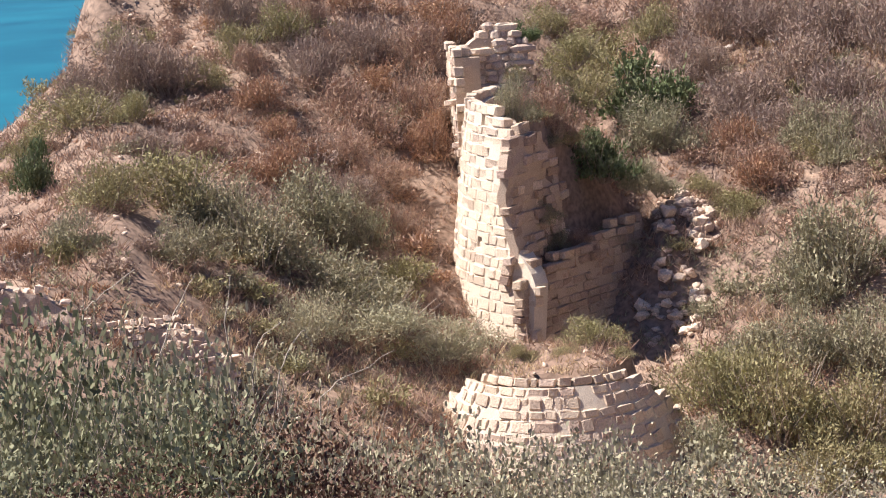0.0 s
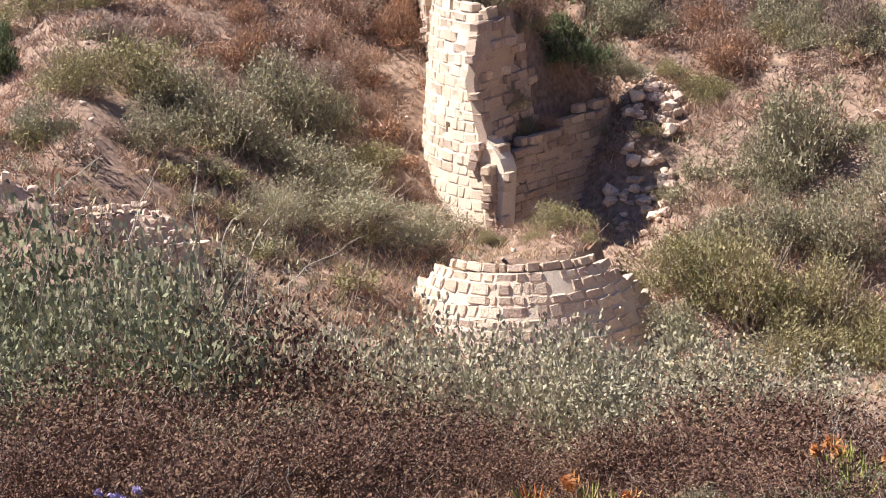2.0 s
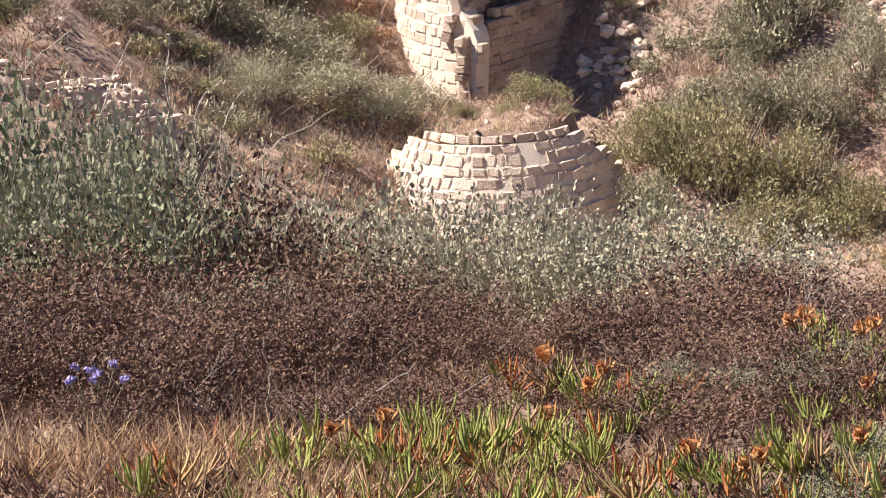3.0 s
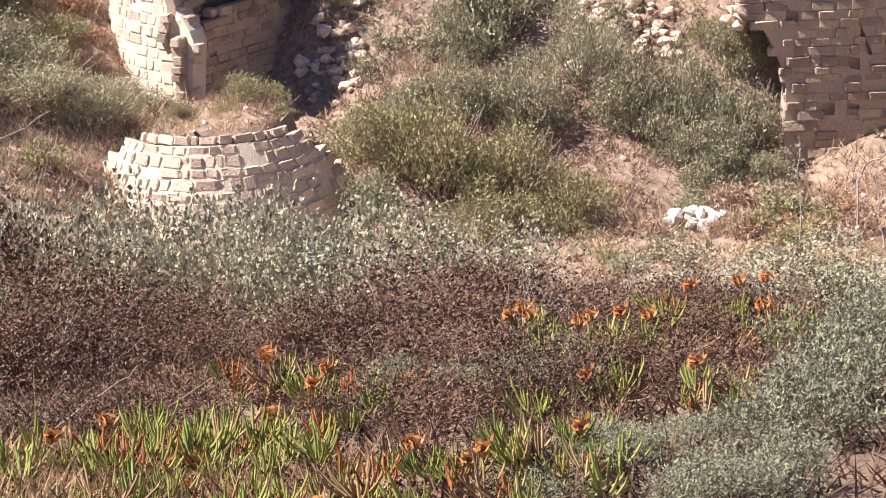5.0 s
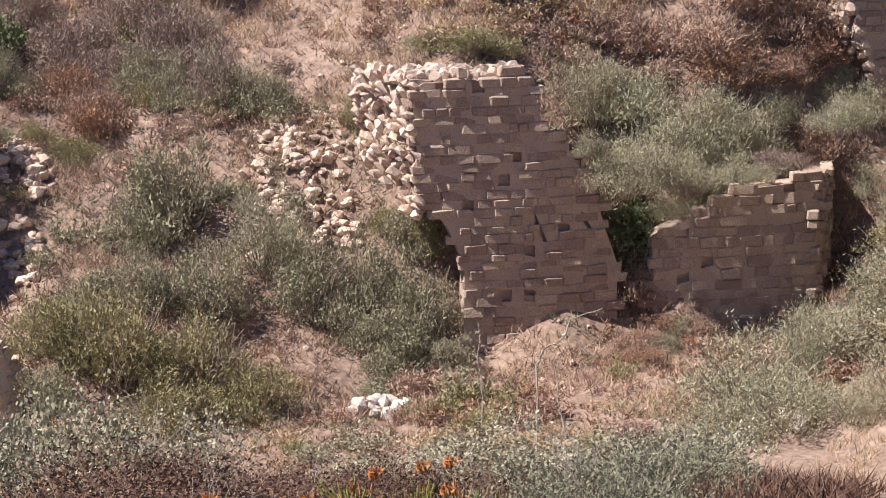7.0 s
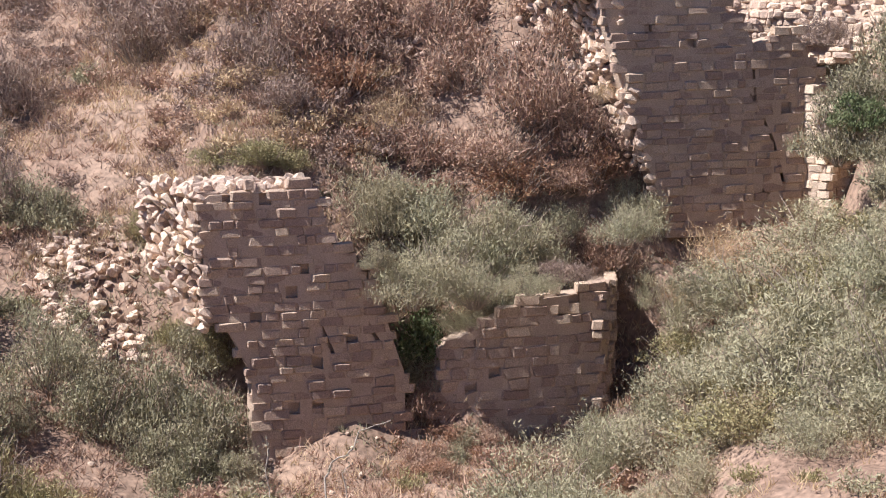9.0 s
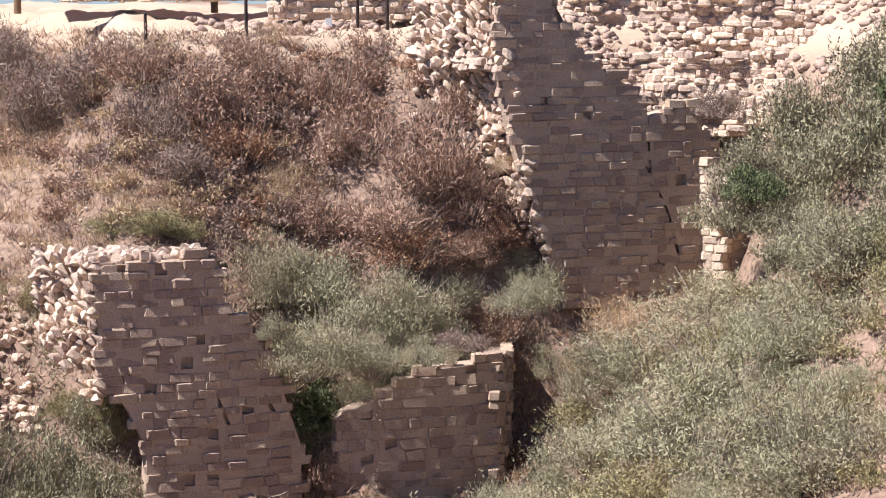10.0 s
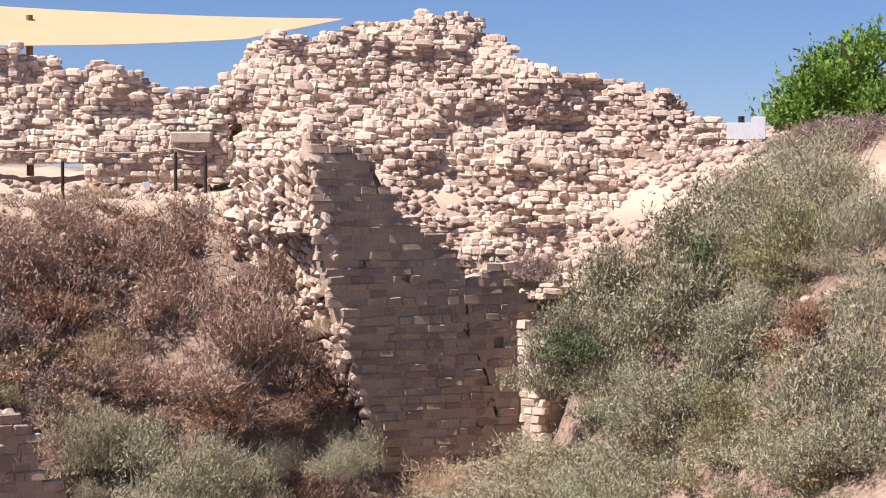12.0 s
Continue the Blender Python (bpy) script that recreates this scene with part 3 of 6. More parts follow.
ashlar_wall(t1, bulged(line(0.5, 62.0, 2.75, 62.2, batter=0.12), 0.3, 8), -7.2, profile((0, -4.15), (0.35, -3.95), (0.8, -3.6), (1.3, -3.4), (2.1, -3.5), (2.3, -4.2)), WORN_RUBBLE, seed=16, recess=0.12, loose=0.25, limit=160, block=0.36, course=0.22, proud=0.07, joint=-0.01)
ashlar_wall(t1, line(0.3, 66.0, 0.48, 62.0), -8.4, profile((0, -4.2), (4, -4.15)), BLOCKS_PALE, seed=17, limit=120)

# ---- battered drum ----
drum = empty("tower_base", (2.5, 50.4, -14.2), "rounded masonry base of pale mortared blocks", "ruin")
ashlar_wall(drum, dome(2.55, 50.5, 3.75, 165, 385, 0.33, 0.009), -14.4, profile((0, -12.4), (1.6, -11.7), (2.6, -11.15), (5, -11.05), (9, -11.05), (10.4, -11.3), (11.6, -12.2), (14.4, -13.2)), BLOCKS_PALE + BLOCKS_RUBBLE[:4], seed=7, course=0.25, block=0.5, thick=0.6, holes=0.03, proud=0.016, joint=0.05, recess=0.03, core=WHITE_MORTAR, pits=0.0)

# ---- tall wall stump ----
t2 = empty("wall_stump", (17.7, 48.9, -13.4), "tall ruined wall stump of squared sandstone in shade", "ruin")
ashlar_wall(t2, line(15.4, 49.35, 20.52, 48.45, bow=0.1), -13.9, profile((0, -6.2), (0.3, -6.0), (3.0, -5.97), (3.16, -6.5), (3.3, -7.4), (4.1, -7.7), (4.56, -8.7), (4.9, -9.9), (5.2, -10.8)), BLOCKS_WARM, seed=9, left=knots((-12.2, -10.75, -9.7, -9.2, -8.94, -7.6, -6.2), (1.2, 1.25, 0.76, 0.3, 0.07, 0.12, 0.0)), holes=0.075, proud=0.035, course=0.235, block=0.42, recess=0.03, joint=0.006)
rubble(t2, ((14.5, 51.4, -7.9), (15.75, 49.5, -9.9), (15.5, 49.45, -6.05), (14.8, 51.6, -5.95)), size=0.3, seed=21, rough=0.24)
rubble(t2, ((15.5, 49.5, -6.1), (18.3, 49.1, -6.05), (18.4, 50.6, -6.1), (14.8, 51.4, -6.0)), size=0.34, seed=22, rough=0.06)

# ---- low round wall ----
t3 = empty("round_wall", (23.7, 47.6, -12.6), "low ruined round wall under an overhanging shrub", "ruin")
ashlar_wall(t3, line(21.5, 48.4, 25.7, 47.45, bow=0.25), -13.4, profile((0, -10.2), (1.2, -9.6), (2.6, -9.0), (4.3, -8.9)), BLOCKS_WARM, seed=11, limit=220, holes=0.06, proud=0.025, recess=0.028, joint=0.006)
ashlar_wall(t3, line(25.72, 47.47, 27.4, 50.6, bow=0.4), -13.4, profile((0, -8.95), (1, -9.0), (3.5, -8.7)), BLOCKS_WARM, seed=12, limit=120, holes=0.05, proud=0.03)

# ---- tall wall at the head of the moat ----
t4 = empty("curtain_wall", (31, 49.3, -7.8), "tall cracked curtain wall of sandstone courses in shade", "ruin")
FW = line(27.14, 50.12, 33.54, 49.00)
crack = knots((-6.83, -5.54, -4.57, -3.69, -2.7), (5.36, 5.0, 4.5, 4.41, 4.46))
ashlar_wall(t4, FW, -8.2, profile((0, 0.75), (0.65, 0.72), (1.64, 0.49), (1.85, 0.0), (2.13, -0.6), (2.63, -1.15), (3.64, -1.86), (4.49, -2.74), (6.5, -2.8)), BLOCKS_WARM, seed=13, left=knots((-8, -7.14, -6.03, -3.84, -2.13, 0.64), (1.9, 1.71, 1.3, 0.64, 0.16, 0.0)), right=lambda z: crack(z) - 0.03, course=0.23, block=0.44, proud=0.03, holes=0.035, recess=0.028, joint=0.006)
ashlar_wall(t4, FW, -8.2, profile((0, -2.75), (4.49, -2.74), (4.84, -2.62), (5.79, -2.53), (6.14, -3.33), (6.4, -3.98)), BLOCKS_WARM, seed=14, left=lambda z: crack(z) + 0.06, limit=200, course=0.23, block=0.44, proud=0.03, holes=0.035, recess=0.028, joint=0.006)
# return facing the sun: its brightness is partly in the paler stone colour
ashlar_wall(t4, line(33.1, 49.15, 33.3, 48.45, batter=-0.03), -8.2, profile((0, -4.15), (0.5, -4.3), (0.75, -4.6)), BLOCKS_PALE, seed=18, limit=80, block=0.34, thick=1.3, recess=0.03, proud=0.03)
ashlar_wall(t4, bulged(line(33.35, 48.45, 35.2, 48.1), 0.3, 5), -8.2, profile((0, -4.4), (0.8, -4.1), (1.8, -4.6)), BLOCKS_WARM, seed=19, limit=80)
rubble(t4, ((26.9, 53.2, -2.6), (28.7, 49.95, -6.9), (27.2, 50.2, 0.6), (26.5, 53.9, 0.3)), size=0.3, seed=31, rough=0.24)
ashlar_wall(t4, bulged(line(26.6, 54.8, 27.25, 50.35, batter=0.2), 0.35, 9), -1.6, profile((0, 0.9), (1.2, 1.75), (2.4, 1.8), (3.4, 1.4), (4.4, 1.0)), WORN_RUBBLE, seed=32, recess=0.13, loose=0.3, limit=200, block=0.27, course=0.18, proud=0.1, joint=-0.02)
ashlar_wall(t4, bulged(line(27.3, 50.5, 29.0, 50.3, batter=0.1), 0.2, 4), -1.0, profile((0, 1.3), (0.7, 1.1), (0.9, 0.8), (1.5, 0.75), (1.7, 0.2)), BLOCKS_WARM, seed=33, limit=120, block=0.3, course=0.2)


# ---- ruins of the keep on the crest ----
def ruin(name, label, at, shape, z0, top, seed, block=0.27, course=0.17, limit=300, proud=0.07, holes=0.06, bulge=0.45):
    thing = empty(name, at, label, "ruin")
    ashlar_wall(thing, bulged(shape, bulge, seed), z0, top, WORN_RUBBLE, seed=seed, block=block, course=course, limit=limit, proud=proud, joint=-0.03, holes=holes, thick=1.6, recess=0.1, loose=0.12, pits=0.0)
    return thing


ruin("rubble_wall", "long low rubble wall of rough fieldstones", (26, 62, 0.6), line(19.5, 65.6, 29.3, 60.2, batter=0.2), 0.4, profile((4.13, 4.16), (4.52, 4.20), (4.61, 3.81), (5.81, 3.76), (5.90, 3.30), (6.78, 3.46), (7.41, 3.57), (7.58, 3.39), (8.47, 3.25), (9.09, 2.68), (9.98, 2.75), (10.73, 2.79), (11.59, 2.00)), 41)
ruin("rubble_wall", "fieldstone footing wall behind the rope fence", (27.5, 58, 0), line(24.5, 59.9, 29.6, 56.7, batter=0), -0.2, profile((-0.58, 1.06), (0.46, 1.13), (2.18, 1.23), (4.07, 1.09)), 42, limit=150, bulge=0.15)
ruin("keep_ruin", "high crumbling rubble mass of a castle keep", (36, 59, 1), line(29.6, 63.4, 43.3, 53.6, batter=0.4), 0.6, profile((0.81, 2.83), (1.38, 3.73), (1.95, 4.47), (2.70, 4.60), (3.83, 4.50), (4.95, 4.98), (5.70, 5.20), (6.82, 5.15), (7.57, 5.43), (8.68, 5.44), (9.57, 5.31), (9.68, 4.55), (9.98, 4.70), (10.31, 4.73), (10.72, 3.97), (12.20, 3.41), (13.49, 3.26), (14.78, 3.04), (16.07, 2.76), (16.48, 2.15), (16.62, 1.60)), 43, proud=0.1, bulge=0.7)
ruin("keep_ruin", "broken corner of the keep with a hollow underside", (30, 59.5, 1.5), line(29.3, 61.6, 34.2, 58.3, batter=0.25), 1.7, profile((0.22, 2.80), (0.85, 3.59), (1.36, 4.44), (2.13, 4.62), (3.05, 4.54), (3.59, 4.22), (4.32, 4.25), (5.05, 3.67), (5.78, 2.94)), 47, bulge=0.6)
ruin("rubble_wall", "stepped rubble footing below the keep", (34, 57, 0.8), line(29.6, 59.7, 40.2, 53.0, batter=0.3), 0.2, profile((1.69, 1.90), (3.12, 2.53), (4.20, 2.89), (5.63, 2.88), (6.70, 2.60), (8.39, 2.49), (8.54, 1.31), (10.27, 1.28), (12.06, 1.01), (13.84, 0.81)), 44, proud=0.09)
ruin("rubble_wall", "terraced rubble wall with deep hollows", (36, 53.5, -0.4), line(31.2, 56.0, 40.7, 49.4, batter=0.15), -1.2, profile((1.31, 0.98), (2.69, 0.85), (5.10, 0.96), (7.50, 0.78), (7.85, 0.46), (9.38, 0.34), (9.90, 0.03), (11.09, -0.07)), 45, proud=0.12, holes=0.1, bulge=0.6)
ruin("rubble_wall", "short rubble stub beside the white box", (41, 49.4, 0.4), line(39.8, 51.0, 42.6, 48.4, batter=0.1), 0.0, profile((0.63, 1.33), (0.88, 1.72), (1.83, 1.75), (1.95, 1.23), (3.28, 1.30), (3.62, 1.06)), 46, limit=150, bulge=0.2)
ruin("rubble_wall", "low broken rubble ledge on the terrace", (34.5, 51.8, -1.5), line(31.8, 53.2, 38.6, 48.2, batter=0.2), -2.6, profile((0.88, -1.28), (2.22, -1.11), (3.88, -1.34), (5.38, -1.20), (6.87, -1.40)), 48, limit=200, holes=0.15, bulge=0.6)
ruin("rubble_wall", "trodden rubble bank between the terraces", (37.2, 49.0, -1.0), line(35.61, 50.14, 38.69, 47.80, batter=0.9), -2.6, profile((-0.00, -0.67), (1.16, -0.57), (2.31, -0.43), (3.86, -0.17)), 50, limit=150, holes=0.1, bulge=0.4)
ruin("rubble_wall", "lowest broken rubble ledge above the shrubs", (34.5, 50.6, -2.4), line(32.6, 51.6, 37.6, 47.9, batter=0.2), -3.6, profile((0.51, -2.11), (1.83, -2.04), (3.14, -1.91), (4.78, -2.04)), 49, limit=150, holes=0.15, bulge=0.5)


# ---- heaps of fallen stones ----
def heap(name, label, cx, cy, rx, ry, rise, count, size, seed, meshes=None, flat=0.7):
    rnd = random.Random(seed)
    meshes = meshes or STONES_RUBBLE
    thing = empty(name, (cx, cy, ground(cx, cy)), label, "stones")
    inv = thing.matrix_basis.inverted()
    for _ in range(count):
        a, q = rnd.uniform(0, 2 * math.pi), rnd.random() ** 0.6
        x, y = cx + rx * q * math.cos(a), cy + ry * q * math.sin(a)
        s = size * rnd.uniform(0.45, 1.5)
        z = ground(x, y) + s * 0.18 + rise * (1 - q) * rnd.random()
        m = pose(x, y, z, rnd.uniform(-25, 25), rnd.uniform(-25, 25), rnd.uniform(0, 360)) @ Matrix.Diagonal((s, s * rnd.uniform(0.6, 1.0), s * flat * rnd.uniform(0.6, 1.1), 1))
        ob = new("stone", meshes[rnd.randrange(len(meshes))])
        ob.parent = thing
        ob.matrix_basis = inv @ m
    return thing


heap("stone_pile", "small pile of white limestone boulders", 13.4, 46.2, 0.7, 0.55, 0.65, 34, 0.38, 51, STONES_WHITE)
heap("boulder", "single white boulder on the moat floor", 20.7, 39.2, 0.12, 0.12, 0.1, 3, 0.62, 52, STONES_WHITE)
heap("fallen_stones", "fallen wall stones beside the gully", 6.7, 58.2, 0.9, 1.6, 0.3, 90, 0.34, 53)
heap("fallen_stones", "fallen rubble on the pale bank", 6.0, 55.2, 0.9, 1.6, 0.1, 60, 0.3, 54)
heap("fallen_stones", "rubble spill beside the wall stump", 13.8, 54.6, 1.5, 2.2, 0.25, 190, 0.28, 55)
heap("fallen_stones", "pale stones scattered below the wall stump", 13.4, 52.6, 1.6, 0.9, 0.1, 45, 0.34, 56)
heap("fallen_stones", "white stones lying on the moat floor", 14.8, 43.5, 1.8, 1.2, 0.0, 12, 0.28, 57, STONES_WHITE)
heap("fallen_stones", "loose stones on top of the round tower", 2.8, 59.5, 1.2, 2.0, 0.05, 60, 0.32, 58)
heap("fallen_stones", "a few white stones on the upper bank", 9.4, 67.0, 2.5, 1.5, 0.0, 9, 0.3, 59, STONES_WHITE)
heap("fallen_stones", "a few white stones on the brown hill", 24.0, 53.8, 3.0, 2.0, 0.0, 10, 0.3, 60, STONES_WHITE)
outcrop = empty("rubble_wall", (-8.3, 46.4, -10.3), "pale crumbling earth-mortared wall half hidden by shrubs", "ruin")
ashlar_wall(outcrop, bulged(line(-11.6, 45.6, -5.0, 46.8, batter=0.3), 0.25, 6), -11.4, profile((1.72, -7.78), (2.45, -7.94), (3.04, -8.35), (3.62, -8.87), (4.38, -8.89), (5.39, -8.93), (6.08, -9.05), (6.22, -9.69)), STONES_RUBBLE + BLOCKS_RUBBLE[:4], seed=61, block=0.2, course=0.15, holes=0.3, proud=0.03, recess=0.05, joint=0.02, loose=0.5, core=MORTAR, pits=0.0)
cliff = empty("rubble_wall", (-9.6, 71.2, -4.2), "crumbling pale rubble face near the cliff edge", "ruin")
rubble(cliff, ((-11.3, 70.6, -4.3), (-8.3, 71.0, -4.4), (-7.8, 72.4, -1.6), (-11.0, 72.2, -1.8)), size=0.3, seed=62, rough=0.22)

# ---- fence, sign, boxes, shade sail on the crest ----
METAL = material("rusty_post", (0.05, 0.035, 0.03), rough=0.7, scale=8, fine=40, bump=0.2)
ROPE = material("pale_rope", (0.55, 0.47, 0.36), scale=20, fine=90, bump=0.3)
WHITE_PAINT = material("white_paint", (0.74, 0.74, 0.74), rough=0.6, scale=2, fine=30, spread=0.06, bump=0.1, second=(0.6, 0.6, 0.6))
YELLOW = material("yellow_board", (0.72, 0.52, 0.26), rough=0.6, scale=3, fine=30, spread=0.1, bump=0.1)
SAIL = material("beige_canvas", (0.80, 0.58, 0.36), rough=0.85, scale=0.8, fine=40, spread=0.06, bump=0.1, second=(0.74, 0.52, 0.31), translucent=0.35)
BLACK = material("black_plastic", (0.02, 0.02, 0.022), rough=0.5, spread=0.1, bump=0)


def box_mesh(name, sx, sy, sz, bevel=0.01):
    bm = bmesh.new()
    bmesh.ops.create_cube(bm, size=1.0)
    bmesh.ops.scale(bm, vec=(sx, sy, sz), verts=bm.verts)
    bmesh.ops.translate(bm, vec=(0, 0, sz / 2), verts=bm.verts)
    bmesh.ops.bevel(bm, geom=bm.edges[:], offset=bevel, segments=1, affect="EDGES")
    me = bpy.data.meshes.new(name)
    bm.to_mesh(me)
    bm.free()
    return me


def tube_mesh(name, pts, r0, r1=None, sides=8):
    b = Batch()
    add_tube(b, pts, r0, r0 if r1 is None else r1, sides)
    return b.mesh(name)


fence = empty("rope_fence", (23.3, 58.0, ground(23.3, 58.0)), "low rope barrier on dark metal posts", "fence")
POSTS = ((20.5, 59.9, 1.0), (23.2, 58.6, 0.9), (26.3, 57.4, 0.9), (27.0, 56.8, 0.8))
inv = fence.matrix_basis.inverted()
for x, y, top in POSTS:
    z = ground(x, y) - 0.1
    top = min(top, z + 1.2)
    ob = part("post", tube_mesh("post", [(0, 0, 0), (0, 0, top - z)], 0.055, 0.05), METAL, fence)
    ob.matrix_basis = inv @ Matrix.Translation((x, y, z))
    knob = part("post_cap", tube_mesh("post_cap", [(0, 0, 0), (0, 0, 0.05)], 0.06, 0.03), METAL, ob)
    knob.matrix_basis = Matrix.Translation((0, 0, top - z))
for (x0, y0, h0), (x1, y1, h1) in zip(POSTS, POSTS[1:]):
    pts = []
    for i in range(13):
        u = i / 12
        pts.append((x0 + (x1 - x0) * u, y0 + (y1 - y0) * u, h0 - 0.08 + (h1 - h0) * u - 0.42 * u * (1 - u) * math.hypot(x1 - x0, y1 - y0) / 2.4))
    ob = part("rope", tube_mesh("rope", pts, 0.028, sides=5), ROPE, fence)
    ob.matrix_basis = inv
plate = part("notice_plate", box_mesh("notice_plate", 0.2, 0.03, 0.34), WHITE_PAINT)
plate.matrix_basis = pose(25.4, 57.5, ground(25.4, 57.5), 0, 0, -25)
tagged(plate, "small white notice plate standing by the fence", "sign")
lintel = part("stone_slab", box_mesh("stone_slab", 1.25, 0.5, 0.34, 0.04), PALE)
lintel.matrix_basis = pose(27.2, 58.2, 1.0, 0, 0, -32)
tagged(lintel, "long dressed stone slab lying on the footing wall", "stone")
cabinet = empty("equipment_box", (41.2, 48.9, 1.1), "white painted metal box on the rubble stub", "box")
for nm, off, size in (("body", -0.2, (0.75, 0.5, 0.5)), ("side_box", 0.38, (0.42, 0.5, 0.68))):
    ob = part(nm, box_mesh(nm, *size), WHITE_PAINT, cabinet)
    ob.matrix_basis = pose(off * 0.76, -off * 0.65, 0, 0, 0, -40)
ob = part("lid_pipe", tube_mesh("lid_pipe", [(0, 0, 0), (0, 0, 0.2)], 0.1, 0.1, 10), BLACK, cabinet)
ob.matrix_basis = Matrix.Translation((-0.1, 0.09, 0.5))
board = empty("sign_board", (43.4, 49.8, ground(43.4, 49.8)), "yellow board on a thin post beside the tree", "sign")
part("post", tube_mesh("post", [(0.18, -0.16, 0), (0.18, -0.16, 1.15)], 0.04), METAL, board)
ob = part("panel", box_mesh("panel", 0.5, 0.03, 0.46), YELLOW, board)
ob.matrix_basis = pose(0, 0, 0.55, 0, 0, -41)

sail = empty("shade_sail", (28, 72, 0.3), "beige canvas shade sail stretched between poles", "shade sail")
N = 14
verts, faces = [], []
A, B, C, D = Vector((18.5, 76.3, 6.75)), Vector((38.2, 68.3, 5.85)), Vector((32.6, 65.4, 4.75)), Vector((17.5, 70.2, 4.55))
for layer in (0, -0.02):
    for j in range(N + 1):
        for i in range(N + 1):
            u, v = i / N, j / N
            p = A.lerp(B, u).lerp(D.lerp(C, u), v)
            p = p + Vector((0, 0, layer - 0.5 * 4 * u * (1 - u) * 0.5))
            verts.append(p - Vector((28, 72, 0.3)))
M = (N + 1) ** 2
for j in range(N):
    for i in range(N):
        a = j * (N + 1) + i
        faces += [(a, a + 1, a + N + 2, a + N + 1), (M + a + N + 1, M + a + N + 2, M + a + 1, M + a)]
part("canvas", mesh_of("canvas", verts, faces), SAIL, sail, smooth=True)
for px, py, pz in ((26.9, 71.0, 5.7), (20.0, 72.0, 6.6), (38.3, 68.0, 5.6)):
    ob = part("pole", tube_mesh("pole", [(px - 28, py - 72, -0.3), (px - 28, py - 72, pz - 0.3)], 0.13, 0.12, 10), material("timber_pole", (0.25, 0.17, 0.10), scale=5, fine=50, bump=0.3), sail)

# ---- fig tree by the crest ----
TREE_LEAF = foliage("bright_tree_leaf", (0.22, 0.34, 0.06), (0.15, 0.26, 0.05), island=0.4, translucent=0.35)
tree = empty("tree", (45.4, 48.2, ground(45.4, 48.2) - 0.1), "bright green broad-leaved tree behind the dry bank", "tree")
part("trunk", tube_mesh("trunk", [(0, 0, 0), (0.1, 0, 0.6), (0.0, 0.1, 1.3), (0.1, 0, 2.0)], 0.22, 0.13, 9), BARK, tree)
for i in range(7):
    a = i * 0.9
    tip = (2.3 * math.cos(a), 2.3 * math.sin(a), 2.4 + 0.5 * math.sin(i * 2.1))
    part("limb", tube_mesh("limb", [(0.05, 0, 1.2), (tip[0] * 0.4, tip[1] * 0.4, 1.9), tip], 0.09, 0.02, 6), BARK, tree)
crown = sprays(None, 2600, 2.9, 2.9, 2.7, 0.085, 6, 0.5, 0.9, 0.5, 0.45, 77, 0.15, True).mesh("crown")
ob = part("crown", crown, TREE_LEAF, tree)
ob.matrix_basis = Matrix.Translation((0, 0, 0.15))
# shrubs: cliff side
for key, x, y, radius, height in (
    ("olive", -5.0, 67.7, 1.16, 1.20), ("olive", -6.2, 66.3, 1.03, 1.16), ("olive", -7.2, 64.5, 0.85, 1.18), ("purple", -9.4, 64.6, 1.62, 1.24),
    ("purple", -10.7, 63.6, 1.20, 1.38), ("purple", -8.3, 64.4, 1.21, 1.38), ("purple", -6.6, 68.4, 1.17, 1.50), ("olive", -10.4, 68.9, 0.97, 1.29),
    ("olive", -10.5, 61.3, 1.74, 0.70), ("olive", -12.0, 61.5, 0.97, 1.26), ("dark", -11.0, 56.7, 0.75, 1.97), ("olive", -9.0, 61.6, 0.77, 1.16),
    ("olive", -7.2, 55.3, 1.91, 0.87), ("olive", -8.7, 53.6, 1.35, 1.03), ("grey", -9.2, 50.8, 1.04, 1.02), ("grey", -5.8, 55.0, 1.55, 1.14),
    ("grey", -4.8, 53.9, 1.85, 1.05), ("grey", -3.6, 56.5, 1.76, 1.02), ("grey", -2.4, 57.0, 1.06, 1.51), ("purple", -3.4, 58.5, 1.09, 1.05),
):
    plant(key, x, y, radius, height)

# shrubs: cliff side
for key, x, y, radius, height in (
    ("purple", -8.1, 58.9, 1.11, 0.83), ("brown", -6.8, 59.6, 0.93, 0.73), ("grey", -2.9, 53.7, 1.67, 0.79), ("olive", -1.6, 55.8, 1.39, 0.78),
    ("pale", -1.8, 52.8, 2.13, 0.64), ("pale", -0.3, 52.5, 1.79, 0.60), ("pale", -3.6, 50.9, 1.27, 0.93), ("grey", -6.6, 52.0, 1.14, 1.06),
    ("rust", -10.3, 50.2, 0.72, 1.10),
):
    plant(key, x, y, radius, height)

